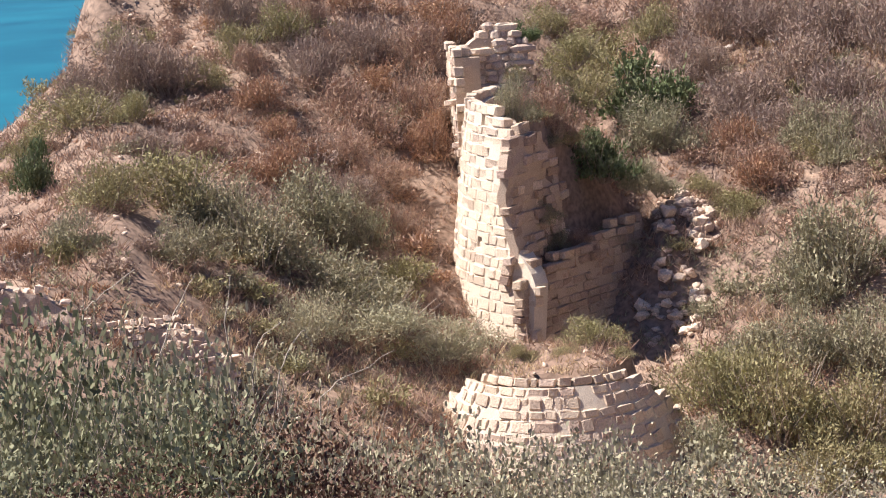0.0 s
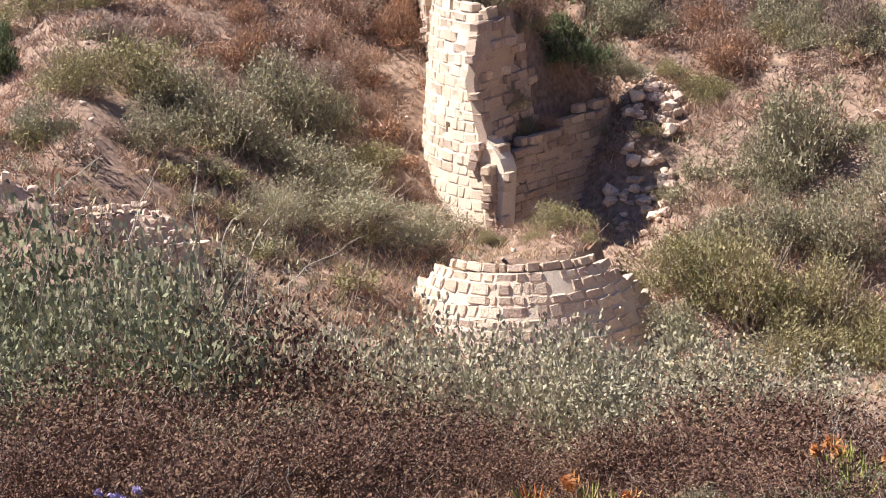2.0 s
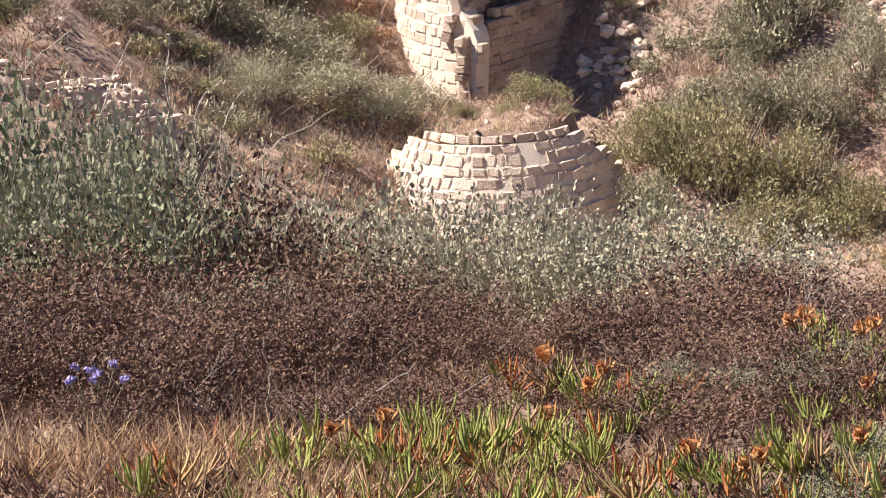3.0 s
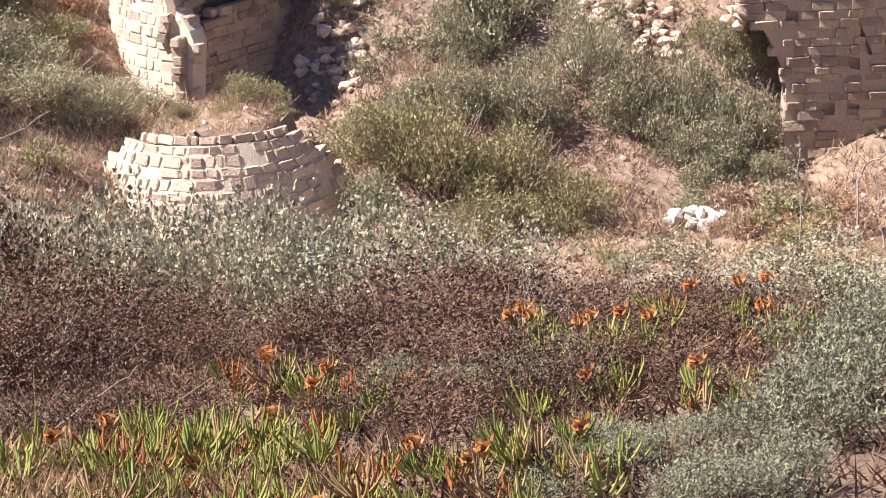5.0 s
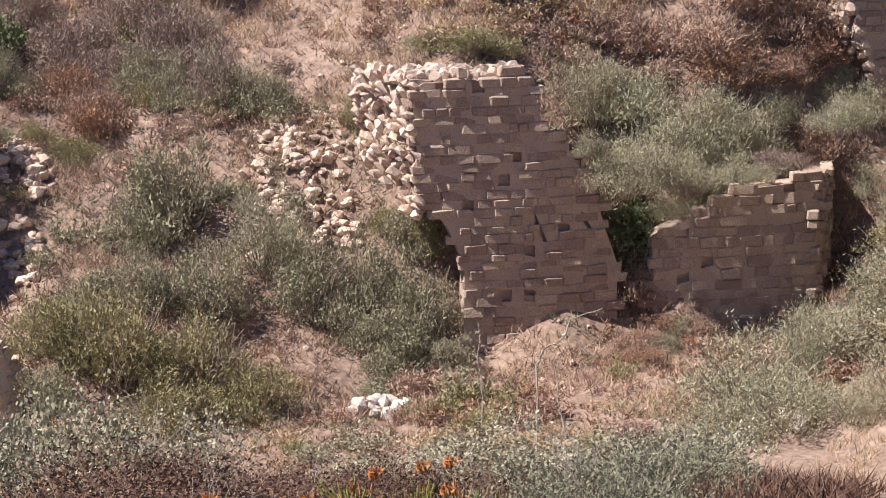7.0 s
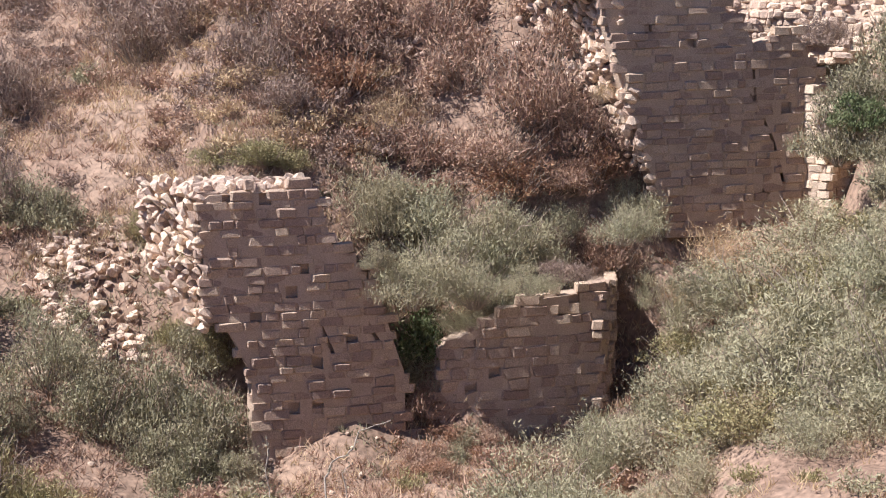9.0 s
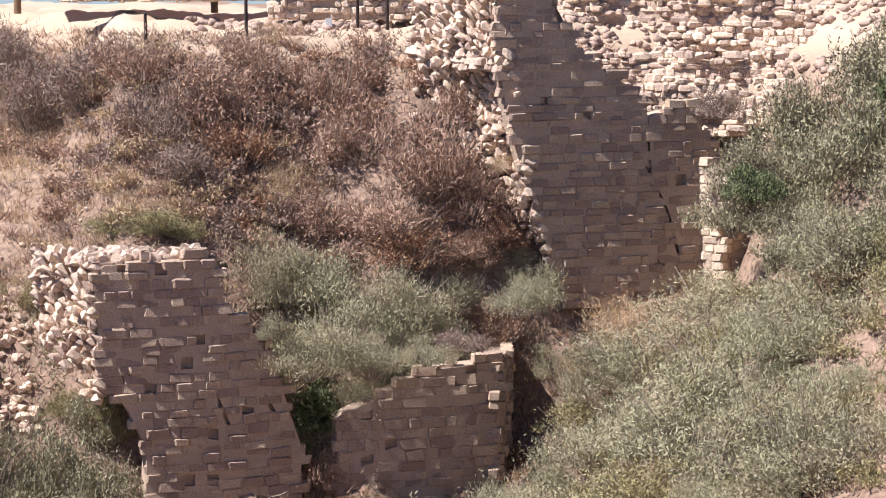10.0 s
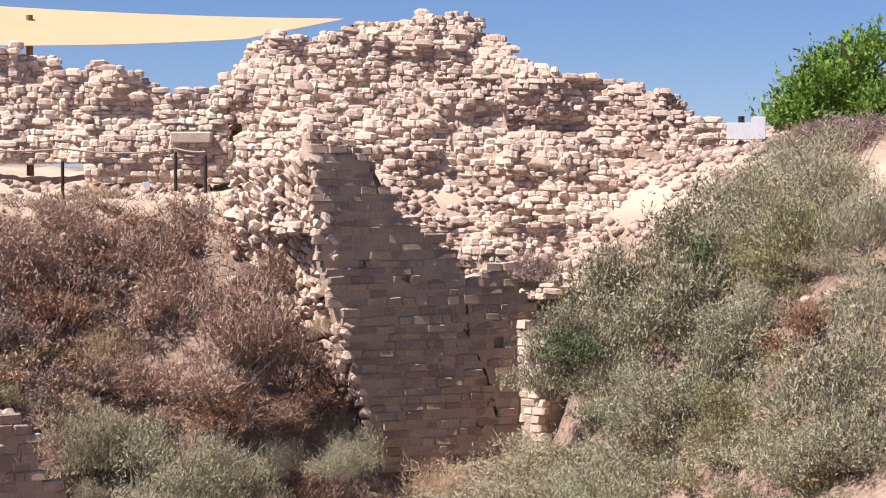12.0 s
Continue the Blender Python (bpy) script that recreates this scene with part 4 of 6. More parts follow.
# shrubs: brown slope
for key, x, y, radius, height in (
    ("rust", -5.3, 63.2, 1.18, 1.05), ("rust", -4.5, 58.7, 0.91, 1.65), ("rust", -1.8, 65.6, 1.02, 0.99), ("rust", -3.9, 60.9, 0.76, 1.16),
    ("rust", -4.8, 61.8, 0.96, 0.93), ("rust", 0.1, 71.0, 1.32, 0.83), ("rust", -2.9, 70.8, 1.32, 0.69), ("brown", -1.8, 63.3, 1.38, 1.06),
    ("brown", -2.7, 64.3, 1.20, 1.10), ("purple", -3.9, 65.7, 1.23, 1.38), ("brown", -0.5, 64.9, 1.21, 1.38), ("brown", -0.6, 67.5, 1.26, 1.32),
    ("purple", -2.4, 67.4, 1.26, 1.10), ("rust", 0.5, 69.3, 1.08, 1.32), ("brown", -1.8, 60.6, 1.13, 0.96), ("brown", -2.9, 61.1, 0.95, 1.16),
    ("purple", -2.6, 59.1, 0.92, 0.93), ("rust", -0.3, 62.9, 0.78, 1.65), ("brown", -5.8, 65.1, 0.81, 1.24), ("brown", -4.4, 68.9, 1.07, 1.32),
):
    plant(key, x, y, radius, height)

# shrubs: brown slope
for key, x, y, radius, height in (
    ("brown", -1.3, 58.8, 0.91, 1.16),
):
    plant(key, x, y, radius, height)

# shrubs: tower top
for key, x, y, radius, height in (
    ("olive", 3.8, 72.4, 1.13, 0.99), ("olive", 5.5, 70.8, 1.76, 0.72), ("olive", 4.0, 68.7, 0.90, 1.42), ("olive", 5.5, 68.4, 1.92, 0.77),
    ("olive", 7.3, 69.2, 1.08, 1.32), ("dark", 6.4, 64.6, 1.71, 1.21), ("grey", 3.4, 62.7, 1.21, 0.96), ("grey", 6.2, 62.6, 1.56, 0.99),
    ("brown", 2.6, 57.3, 1.07, 1.24), ("grey", 2.0, 55.9, 0.73, 1.77), ("brown", 3.2, 57.7, 0.99, 1.20), ("grey", 6.7, 61.9, 1.16, 1.10),
    ("olive", 2.8, 66.4, 0.37, 1.29), ("brown", 4.5, 61.4, 1.15, 1.10),
):
    plant(key, x, y, radius, height)

# shrubs: upper bank
for key, x, y, radius, height in (
    ("purple", 9.3, 69.3, 1.74, 1.03), ("purple", 11.0, 67.9, 1.71, 1.03), ("purple", 12.3, 65.8, 1.66, 1.20), ("purple", 13.6, 63.7, 1.62, 1.20),
    ("purple", 9.2, 64.2, 1.61, 0.99), ("purple", 11.0, 64.2, 1.62, 0.99), ("purple", 12.2, 61.8, 1.56, 1.20), ("purple", 12.5, 57.9, 1.01, 1.65),
    ("grey", 10.8, 61.0, 1.35, 1.06), ("grey", 11.3, 59.3, 0.98, 1.43), ("olive", 8.3, 58.9, 1.02, 0.66), ("olive", 7.4, 59.8, 0.66, 0.94),
    ("brown", 9.3, 60.6, 1.14, 0.96), ("purple", 8.2, 66.4, 1.25, 1.10), ("brown", 7.5, 72.0, 1.35, 0.96), ("brown", 5.4, 72.6, 1.36, 0.83),
    ("rust", 8.7, 61.6, 0.97, 1.32),
):
    plant(key, x, y, radius, height)

# shrubs: moat side
for key, x, y, radius, height in (
    ("grey", 10.3, 54.3, 1.89, 1.35), ("grey", 9.2, 54.1, 1.19, 1.42), ("pale", 12.1, 52.2, 1.50, 1.38), ("grey", 13.1, 50.7, 1.46, 1.25),
    ("grey", 14.5, 50.6, 1.31, 1.55), ("grey", 15.5, 49.6, 1.37, 1.46), ("olive", 6.4, 49.7, 1.56, 1.02), ("olive", 7.7, 48.5, 1.68, 1.28),
    ("olive", 9.5, 48.1, 1.60, 1.18), ("olive", 10.5, 46.9, 1.42, 0.96), ("olive", 8.4, 46.6, 1.47, 0.83), ("grey", 5.8, 48.2, 1.05, 1.06),
    ("grey", 7.2, 51.2, 0.96, 1.05), ("grey", 14.4, 47.9, 1.24, 0.62), ("olive", 16.3, 50.9, 0.83, 1.39), ("olive", 15.6, 52.4, 0.68, 1.16),
    ("olive", 8.4, 59.4, 1.12, 0.61), ("grey", 10.3, 51.1, 1.29, 1.24), ("grey", 14.2, 49.2, 1.11, 1.06), ("grey", 8.9, 51.6, 1.14, 1.18),
):
    plant(key, x, y, radius, height)

# shrubs: moat side
for key, x, y, radius, height in (
    ("olive", 3.4, 51.8, 0.97, 0.72), ("olive", 1.6, 51.3, 0.45, 0.83), ("olive", 5.0, 51.2, 0.96, 0.99), ("brown", 3.1, 48.7, 0.48, 2.07),
    ("grey", 1.9, 48.8, 0.20, 1.53),
):
    plant(key, x, y, radius, height)

# shrubs: stump side
for key, x, y, radius, height in (
    ("grey", 12.6, 58.1, 1.29, 1.13), ("grey", 13.5, 57.2, 1.10, 1.16), ("olive", 15.6, 55.0, 0.80, 1.40), ("olive", 16.0, 53.4, 0.61, 1.32),
    ("grey", 15.9, 51.3, 1.00, 1.38), ("olive", 17.5, 53.9, 0.97, 0.54), ("olive", 18.4, 52.8, 0.87, 0.53), ("pale", 22.2, 50.5, 2.57, 1.05),
    ("pale", 21.0, 51.2, 1.20, 1.53), ("pale", 24.0, 49.6, 1.54, 1.14), ("pale", 22.9, 49.2, 1.35, 1.24), ("pale", 20.8, 41.3, 2.16, 0.94),
    ("pale", 22.8, 42.4, 1.05, 1.65), ("dark", 21.7, 50.0, 1.35, 1.03), ("purple", 12.2, 60.4, 1.34, 0.83), ("purple", 10.8, 61.6, 1.36, 0.94),
    ("purple", 9.0, 63.0, 1.38, 1.06), ("rust", 9.1, 59.7, 1.13, 1.10), ("rust", 24.9, 50.7, 1.40, 0.72), ("brown", 26.6, 50.9, 1.25, 0.83),
):
    plant(key, x, y, radius, height)

# shrubs: stump side
for key, x, y, radius, height in (
    ("brown", 23.0, 52.0, 1.41, 0.62), ("olive", 10.9, 59.9, 0.95, 0.99),
):
    plant(key, x, y, radius, height)

# shrubs: hill
for key, x, y, radius, height in (
    ("brown", 25.8, 51.9, 1.80, 1.32), ("straw", 22.5, 53.5, 1.12, 1.01), ("purple", 19.1, 61.4, 2.20, 0.90), ("brown", 21.1, 56.3, 1.87, 0.99),
    ("brown", 22.8, 56.5, 1.51, 1.03), ("brown", 24.6, 55.1, 1.68, 1.01), ("brown", 24.7, 51.4, 1.77, 0.83), ("brown", 27.2, 51.3, 1.44, 1.14),
    ("purple", 19.8, 56.4, 1.67, 1.10), ("purple", 18.1, 63.8, 1.85, 1.10), ("brown", 24.6, 53.6, 1.65, 1.10), ("brown", 27.0, 52.7, 1.29, 1.42),
    ("rust", 21.4, 54.7, 1.46, 1.03), ("brown", 23.2, 52.6, 1.43, 0.93), ("purple", 19.8, 54.8, 1.45, 0.83), ("purple", 18.3, 67.5, 1.52, 1.18),
    ("brown", 19.9, 58.7, 1.54, 1.03), ("rust", 27.2, 50.8, 1.07, 1.10), ("pale", 22.6, 50.9, 2.08, 0.96), ("pale", 21.1, 51.8, 1.39, 0.78),
):
    plant(key, x, y, radius, height)

# shrubs: hill
for key, x, y, radius, height in (
    ("pale", 25.8, 50.2, 1.05, 1.05), ("pale", 28.1, 50.2, 1.11, 1.12), ("olive", 18.4, 53.0, 1.39, 0.45), ("olive", 19.2, 52.6, 0.70, 0.83),
    ("brown", 27.3, 49.7, 0.88, 1.49),
):
    plant(key, x, y, radius, height)

# shrubs: moat head
for key, x, y, radius, height in (
    ("pale", 32.1, 47.2, 2.40, 0.58), ("pale", 29.0, 45.2, 2.36, 0.68), ("pale", 28.6, 40.9, 2.28, 0.84), ("pale", 26.2, 39.6, 2.50, 0.73),
    ("pale", 28.3, 47.7, 1.17, 1.41), ("pale", 30.2, 40.8, 1.78, 0.88), ("pale", 27.1, 36.5, 1.75, 1.20), ("pale", 26.5, 43.7, 1.79, 0.80),
    ("olive", 24.5, 38.1, 1.75, 0.64), ("pale", 25.6, 35.4, 1.69, 0.66), ("pale", 32.4, 43.2, 1.33, 1.15), ("straw", 30.1, 48.3, 1.40, 0.84),
    ("pale", 30.7, 44.2, 1.70, 0.81),
):
    plant(key, x, y, radius, height)

# shrubs: right bank
for key, x, y, radius, height in (
    ("pale", 37.7, 41.5, 2.17, 0.93), ("pale", 36.7, 42.7, 2.17, 1.00), ("grey", 36.1, 44.7, 2.12, 1.00), ("grey", 35.1, 46.7, 2.05, 1.17),
    ("grey", 34.4, 43.2, 2.13, 1.13), ("dark", 35.1, 43.2, 1.17, 1.46), ("pale", 32.5, 42.0, 1.96, 0.81), ("grey", 32.2, 34.6, 1.83, 1.33),
    ("pale", 35.9, 37.9, 1.28, 1.46), ("purple", 40.3, 43.5, 1.87, 0.58), ("brown", 47.1, 53.0, 1.24, 0.70), ("purple", 35.7, 51.7, 1.54, 0.79),
    ("grey", 34.0, 45.7, 1.80, 1.14), ("grey", 33.5, 40.1, 1.28, 1.25), ("pale", 34.0, 35.9, 1.39, 1.28), ("grey", 35.7, 50.3, 1.30, 1.22),
    ("olive", 35.6, 40.0, 1.50, 1.28), ("olive", 35.6, 41.9, 1.35, 1.25), ("rust", 34.0, 37.8, 1.07, 0.97), ("pale", 31.2, 35.3, 1.98, 0.73),
):
    plant(key, x, y, radius, height)

# shrubs: right bank
for key, x, y, radius, height in (
    ("grey", 30.8, 32.6, 1.41, 1.14), ("olive", 32.2, 38.7, 1.24, 0.94),
):
    plant(key, x, y, radius, height)


# ---- the near bank: saltbush, thorny scrub, ice plants, dry grass ----
FEATHER = foliage("blue_green_feather_leaf", (0.26, 0.255, 0.165), (0.23, 0.22, 0.14))
DEEP_BROWN = foliage("dark_seed_head", (0.11, 0.06, 0.043), (0.21, 0.12, 0.08), translucent=0.1, island=0.5, scale=3)
NEAR_DARK = foliage("dull_green_leaf", (0.20, 0.21, 0.12), (0.27, 0.26, 0.16), scale=3)
PALE_TWIG = material("bleached_twig", (0.42, 0.36, 0.30), scale=6, fine=60, bump=0.2)
bush_kind("salt", SALT_LEAF, "silvery saltbush with small pale leaves", name="saltbush", category="saltbush", count=1150, leaf=0.017, leaves=5, spray=0.2, full=True, aspect=0.62, up=0.25, twigs=40, thick=0.005, wisps=0.12, twig_mat=PALE_TWIG)
bush_kind("saltdark", NEAR_DARK, "dull green dense saltbush on the near bank", name="saltbush", category="saltbush", count=1150, leaf=0.018, leaves=5, spray=0.2, full=True, aspect=0.55, up=0.25, twigs=40, thick=0.005)
bush_kind("thorn", DEEP_BROWN, "dark brown dried scrub with seed heads", name="dry_scrub", category="dry scrub", count=1100, leaf=0.019, leaves=5, spray=0.22, full=True, aspect=0.45, up=0.4, twigs=26, thick=0.005, twig_mat=PALE_TWIG)
bush_kind("feather", FEATHER, "blue-green feathery wormwood bush", count=1900, leaf=0.02, leaves=4, spray=0.16, aspect=0.4, up=0.9, twigs=30, thick=0.005)
SAND_GRASS = foliage("sandy_dry_grass", (0.52, 0.36, 0.21), (0.42, 0.25, 0.15), island=0.35, translucent=0.25, scale=4)


def polar(az, r):
    a = radians(az)
    return r * math.sin(a), r * math.cos(a)


# key, bearing, distance, radius, height factor
for key, az, r, radius, height in (
    ("saltdark", -13.5, 9.6, 0.75, 1.15), ("saltdark", -11.0, 9.4, 0.7, 1.2), ("salt", -8.6, 9.3, 0.6, 1.25), ("saltdark", -12.2, 8.4, 0.55, 1.0), ("saltdark", -9.3, 8.4, 0.5, 1.0),
    ("salt", -6.2, 9.4, 0.55, 1.25), ("salt", -3.8, 9.5, 0.5, 1.15), ("salt", -1.6, 9.4, 0.5, 0.95), ("salt", 0.8, 9.3, 0.5, 0.85), ("salt", 2.8, 9.0, 0.45, 0.8),
    ("salt", 4.8, 8.9, 0.45, 0.75), ("salt", 6.8, 8.8, 0.45, 0.7), ("salt", 8.8, 8.7, 0.42, 0.7), ("salt", 10.6, 8.6, 0.4, 0.6), ("salt", -1.0, 8.4, 0.42, 0.9),
    ("salt", 1.6, 8.1, 0.4, 0.9), ("salt", 3.8, 7.8, 0.38, 0.9), ("salt", 5.8, 8.0, 0.36, 0.8)):
    x, y = polar(az, r)
    plant(key, x, y, radius * 1.1, height * (1.35 if az < -4 else 1.45), group="saltbushes on the near bank")
for key, az, r, radius, height in (
    ("saltdark", -12.0, 7.4, 0.45, 1.2), ("thorn", -9.8, 7.2, 0.42, 0.9), ("saltdark", -7.6, 7.8, 0.5, 1.5), ("thorn", -5.4, 7.9, 0.5, 1.2), ("thorn", -3.4, 7.6, 0.45, 1.0),
    ("thorn", -6.4, 6.9, 0.36, 0.8), ("thorn", -1.4, 7.1, 0.4, 0.8), ("feather", -4.6, 7.0, 0.26, 0.9), ("feather", -6.8, 6.6, 0.24, 0.8), ("thorn", 1.2, 6.9, 0.36, 0.7),
    ("salt", 6.6, 7.3, 0.4, 0.9), ("thorn", 8.6, 7.0, 0.4, 0.8), ("thorn", 10.6, 7.1, 0.4, 0.7), ("thorn", 7.6, 6.2, 0.35, 0.6), ("thorn", 9.8, 6.2, 0.35, 0.6),
    ("thorn", 5.6, 6.3, 0.3, 0.6), ("thorn", 7.0, 5.6, 0.24, 0.7), ("thorn", 8.8, 5.5, 0.24, 0.7), ("thorn", 10.6, 5.7, 0.25, 0.7), ("thorn", 4.4, 5.7, 0.22, 0.6), ("thorn", 14.6, 5.5, 0.24, 0.6), ("thorn", 17.0, 5.2, 0.24, 0.6), ("thorn", 12.4, 7.2, 0.35, 0.6), ("thorn", -11.0, 6.3, 0.35, 0.8), ("thorn", -8.6, 6.2, 0.34, 0.8), ("thorn", -12.4, 5.6, 0.28, 0.8), ("thorn", -10.4, 5.5, 0.26, 0.8), ("thorn", -8.2, 5.4, 0.26, 0.7), ("thorn", -6.0, 5.8, 0.28, 0.8), ("thorn", -3.8, 5.9, 0.28, 0.8), ("thorn", -1.6, 6.1, 0.28, 0.7)):
    x, y = polar(az, r)
    plant(key, x, y, radius * 1.1, height * 0.85, group="dry scrub on the near bank")
for key, az, r, radius, height in (
    ("feather", 20.5, 5.7, 0.26, 0.9), ("feather", 22.8, 6.0, 0.28, 0.9), ("salt", 18.2, 7.6, 0.4, 0.6), ("salt", 20.6, 7.8, 0.42, 0.65), ("salt", 23.0, 8.2, 0.42, 0.7),
    ("salt", 16.0, 8.3, 0.4, 0.5), ("feather", 8.0, 5.3, 0.2, 0.7), ("feather", 10.4, 5.3, 0.2, 0.7), ("feather", 12.0, 5.6, 0.2, 0.7), ("thorn", 15.0, 6.9, 0.3, 0.6),
    ("thorn", 17.5, 6.3, 0.32, 0.6), ("thorn", 13.6, 6.2, 0.3, 0.6), ("feather", 15.5, 4.6, 0.16, 0.6), ("feather", 17.5, 4.7, 0.18, 0.6), ("feather", 19.5, 4.9, 0.26, 0.8), ("feather", 13.6, 4.5, 0.18, 0.6),
    ("feather", 21.2, 5.2, 0.3, 0.8), ("feather", 11.8, 4.3, 0.16, 0.5), ("feather", 16.5, 4.2, 0.2, 0.6), ("feather", 18.6, 4.3, 0.22, 0.7), ("feather", 24.5, 6.6, 0.3, 0.9), ("salt", 26, 8.6, 0.4, 0.7)):
    x, y = polar(az, r)
    plant(key, x, y, radius, height, group="bushes along the bank edge")

for key, x, y, radius, height in (("grey", 3.0, 54.7, 0.6, 0.7), ("brown", 3.6, 55.9, 0.75, 0.7), ("grey", 4.5, 57.2, 0.8, 0.8), ("olive", 2.5, 56.4, 0.5, 0.7), ("brown", 5.3, 58.4, 0.8, 0.8), ("pale", 21.5, 49.6, 1.5, 0.8), ("pale", 23.4, 49.8, 1.6, 0.8), ("pale", 24.6, 49.6, 1.1, 0.7), ("purple", 25.6, 50.2, 0.9, 0.8), ("brown", 21.1, 48.8, 0.9, 1.5), ("grey", 20.9, 49.4, 0.8, 1.2), ("grey", 15.1, 48.9, 0.9, 1.5), ("olive", 15.9, 48.4, 0.7, 1.0), ("purple", 9.2, 73.9, 1.7, 0.7), ("purple", 11.9, 72.8, 1.7, 0.7), ("purple", 14.2, 74.2, 1.8, 0.7), ("purple", 7.0, 75.4, 1.7, 0.7), ("purple", 15.7, 71.2, 1.6, 0.7), ("grey", 21.8, 47.6, 0.6, 0.9), ("pale", 22.4, 49.0, 1.0, 0.8), ("pale", 23.6, 49.2, 1.2, 0.8), ("pale", 24.7, 49.4, 1.1, 0.7), ("rust", 26.5, 48.4, 0.8, 0.8), ("brown", 27.2, 49.6, 0.9, 0.9), ("pale", 23.7, 42.6, 1.7, 0.7), ("pale", 25.0, 43.8, 1.6, 0.7), ("grey", 34.8, 51.4, 1.0, 0.9), ("grey", 35.6, 50.4, 1.0, 0.9), ("brown", 34.6, 49.6, 0.8, 0.8), ("olive", 2.8, 51.0, 0.45, 0.5), ("olive", 4.1, 51.0, 0.5, 0.5), ("olive", 1.9, 51.4, 0.35, 0.5), ("olive", 4.5, 52.0, 0.6, 0.5), ("straw", 2.5, 50.2, 0.3, 0.4)):
    plant(key, x, y, radius, height)


for key, az, r, radius, height in (
    ("thorn", 5.5, 6.2, 0.27, 0.83), ("thorn", 9.1, 6.5, 0.16, 0.66), ("thorn", 15.3, 6.0, 0.29, 0.54), ("thorn", 0.8, 5.3, 0.24, 0.70), ("thorn", -13.1, 5.3, 0.20, 0.82), ("thorn", 9.9, 5.2, 0.27, 0.55),
    ("thorn", 5.3, 5.1, 0.16, 0.80), ("thorn", -7.1, 5.3, 0.30, 0.81), ("thorn", -4.7, 6.5, 0.24, 0.74), ("thorn", -7.3, 6.5, 0.26, 0.84), ("thorn", 13.8, 5.4, 0.21, 0.56), ("thorn", -9.1, 5.0, 0.20, 0.71),
    ("thorn", -13.4, 6.1, 0.21, 0.61), ("thorn", 11.5, 5.7, 0.20, 0.67), ("thorn", 8.0, 5.0, 0.30, 0.51), ("thorn", 9.4, 6.3, 0.16, 0.78), ("thorn", -2.3, 5.9, 0.16, 0.52), ("thorn", -8.0, 6.5, 0.19, 0.76),
    ("thorn", 14.9, 6.5, 0.21, 0.62), ("thorn", 2.5, 6.2, 0.18, 0.76), ("thorn", 10.8, 6.4, 0.17, 0.83), ("thorn", -10.7, 5.5, 0.25, 0.82), ("thorn", -3.1, 6.5, 0.24, 0.61), ("thorn", -3.8, 5.2, 0.17, 0.55),
    ("thorn", 7.5, 6.6, 0.18, 0.52), ("thorn", 16.6, 5.8, 0.22, 0.58), ("thorn", 4.6, 6.3, 0.22, 0.65), ("thorn", -11.8, 6.5, 0.16, 0.67), ("thorn", 12.1, 5.1, 0.26, 0.83), ("thorn", 5.7, 6.2, 0.17, 0.65),
    ("thorn", -8.9, 6.3, 0.20, 0.66), ("thorn", 17.0, 6.3, 0.30, 0.66), ("thorn", 1.4, 6.1, 0.23, 0.60), ("thorn", -1.2, 5.1, 0.21, 0.85), ("thorn", 15.8, 6.0, 0.23, 0.62), ("thorn", -10.8, 5.4, 0.27, 0.80),
    ("thorn", -2.5, 6.2, 0.27, 0.74), ("thorn", 6.8, 6.2, 0.21, 0.75), ("thorn", -4.9, 5.7, 0.27, 0.74), ("thorn", -4.5, 6.5, 0.25, 0.70), ("thorn", -13.1, 5.8, 0.20, 0.74), ("thorn", 0.6, 6.3, 0.25, 0.78),
    ("thorn", -2.9, 6.0, 0.26, 0.79), ("thorn", -2.8, 6.3, 0.28, 0.74), ("thorn", 16.3, 6.5, 0.23, 0.69), ("thorn", -8.4, 6.3, 0.29, 0.67),
):
    x, y = polar(az, r)
    plant(key, x, y, radius, height, group="dry scrub on the near bank")


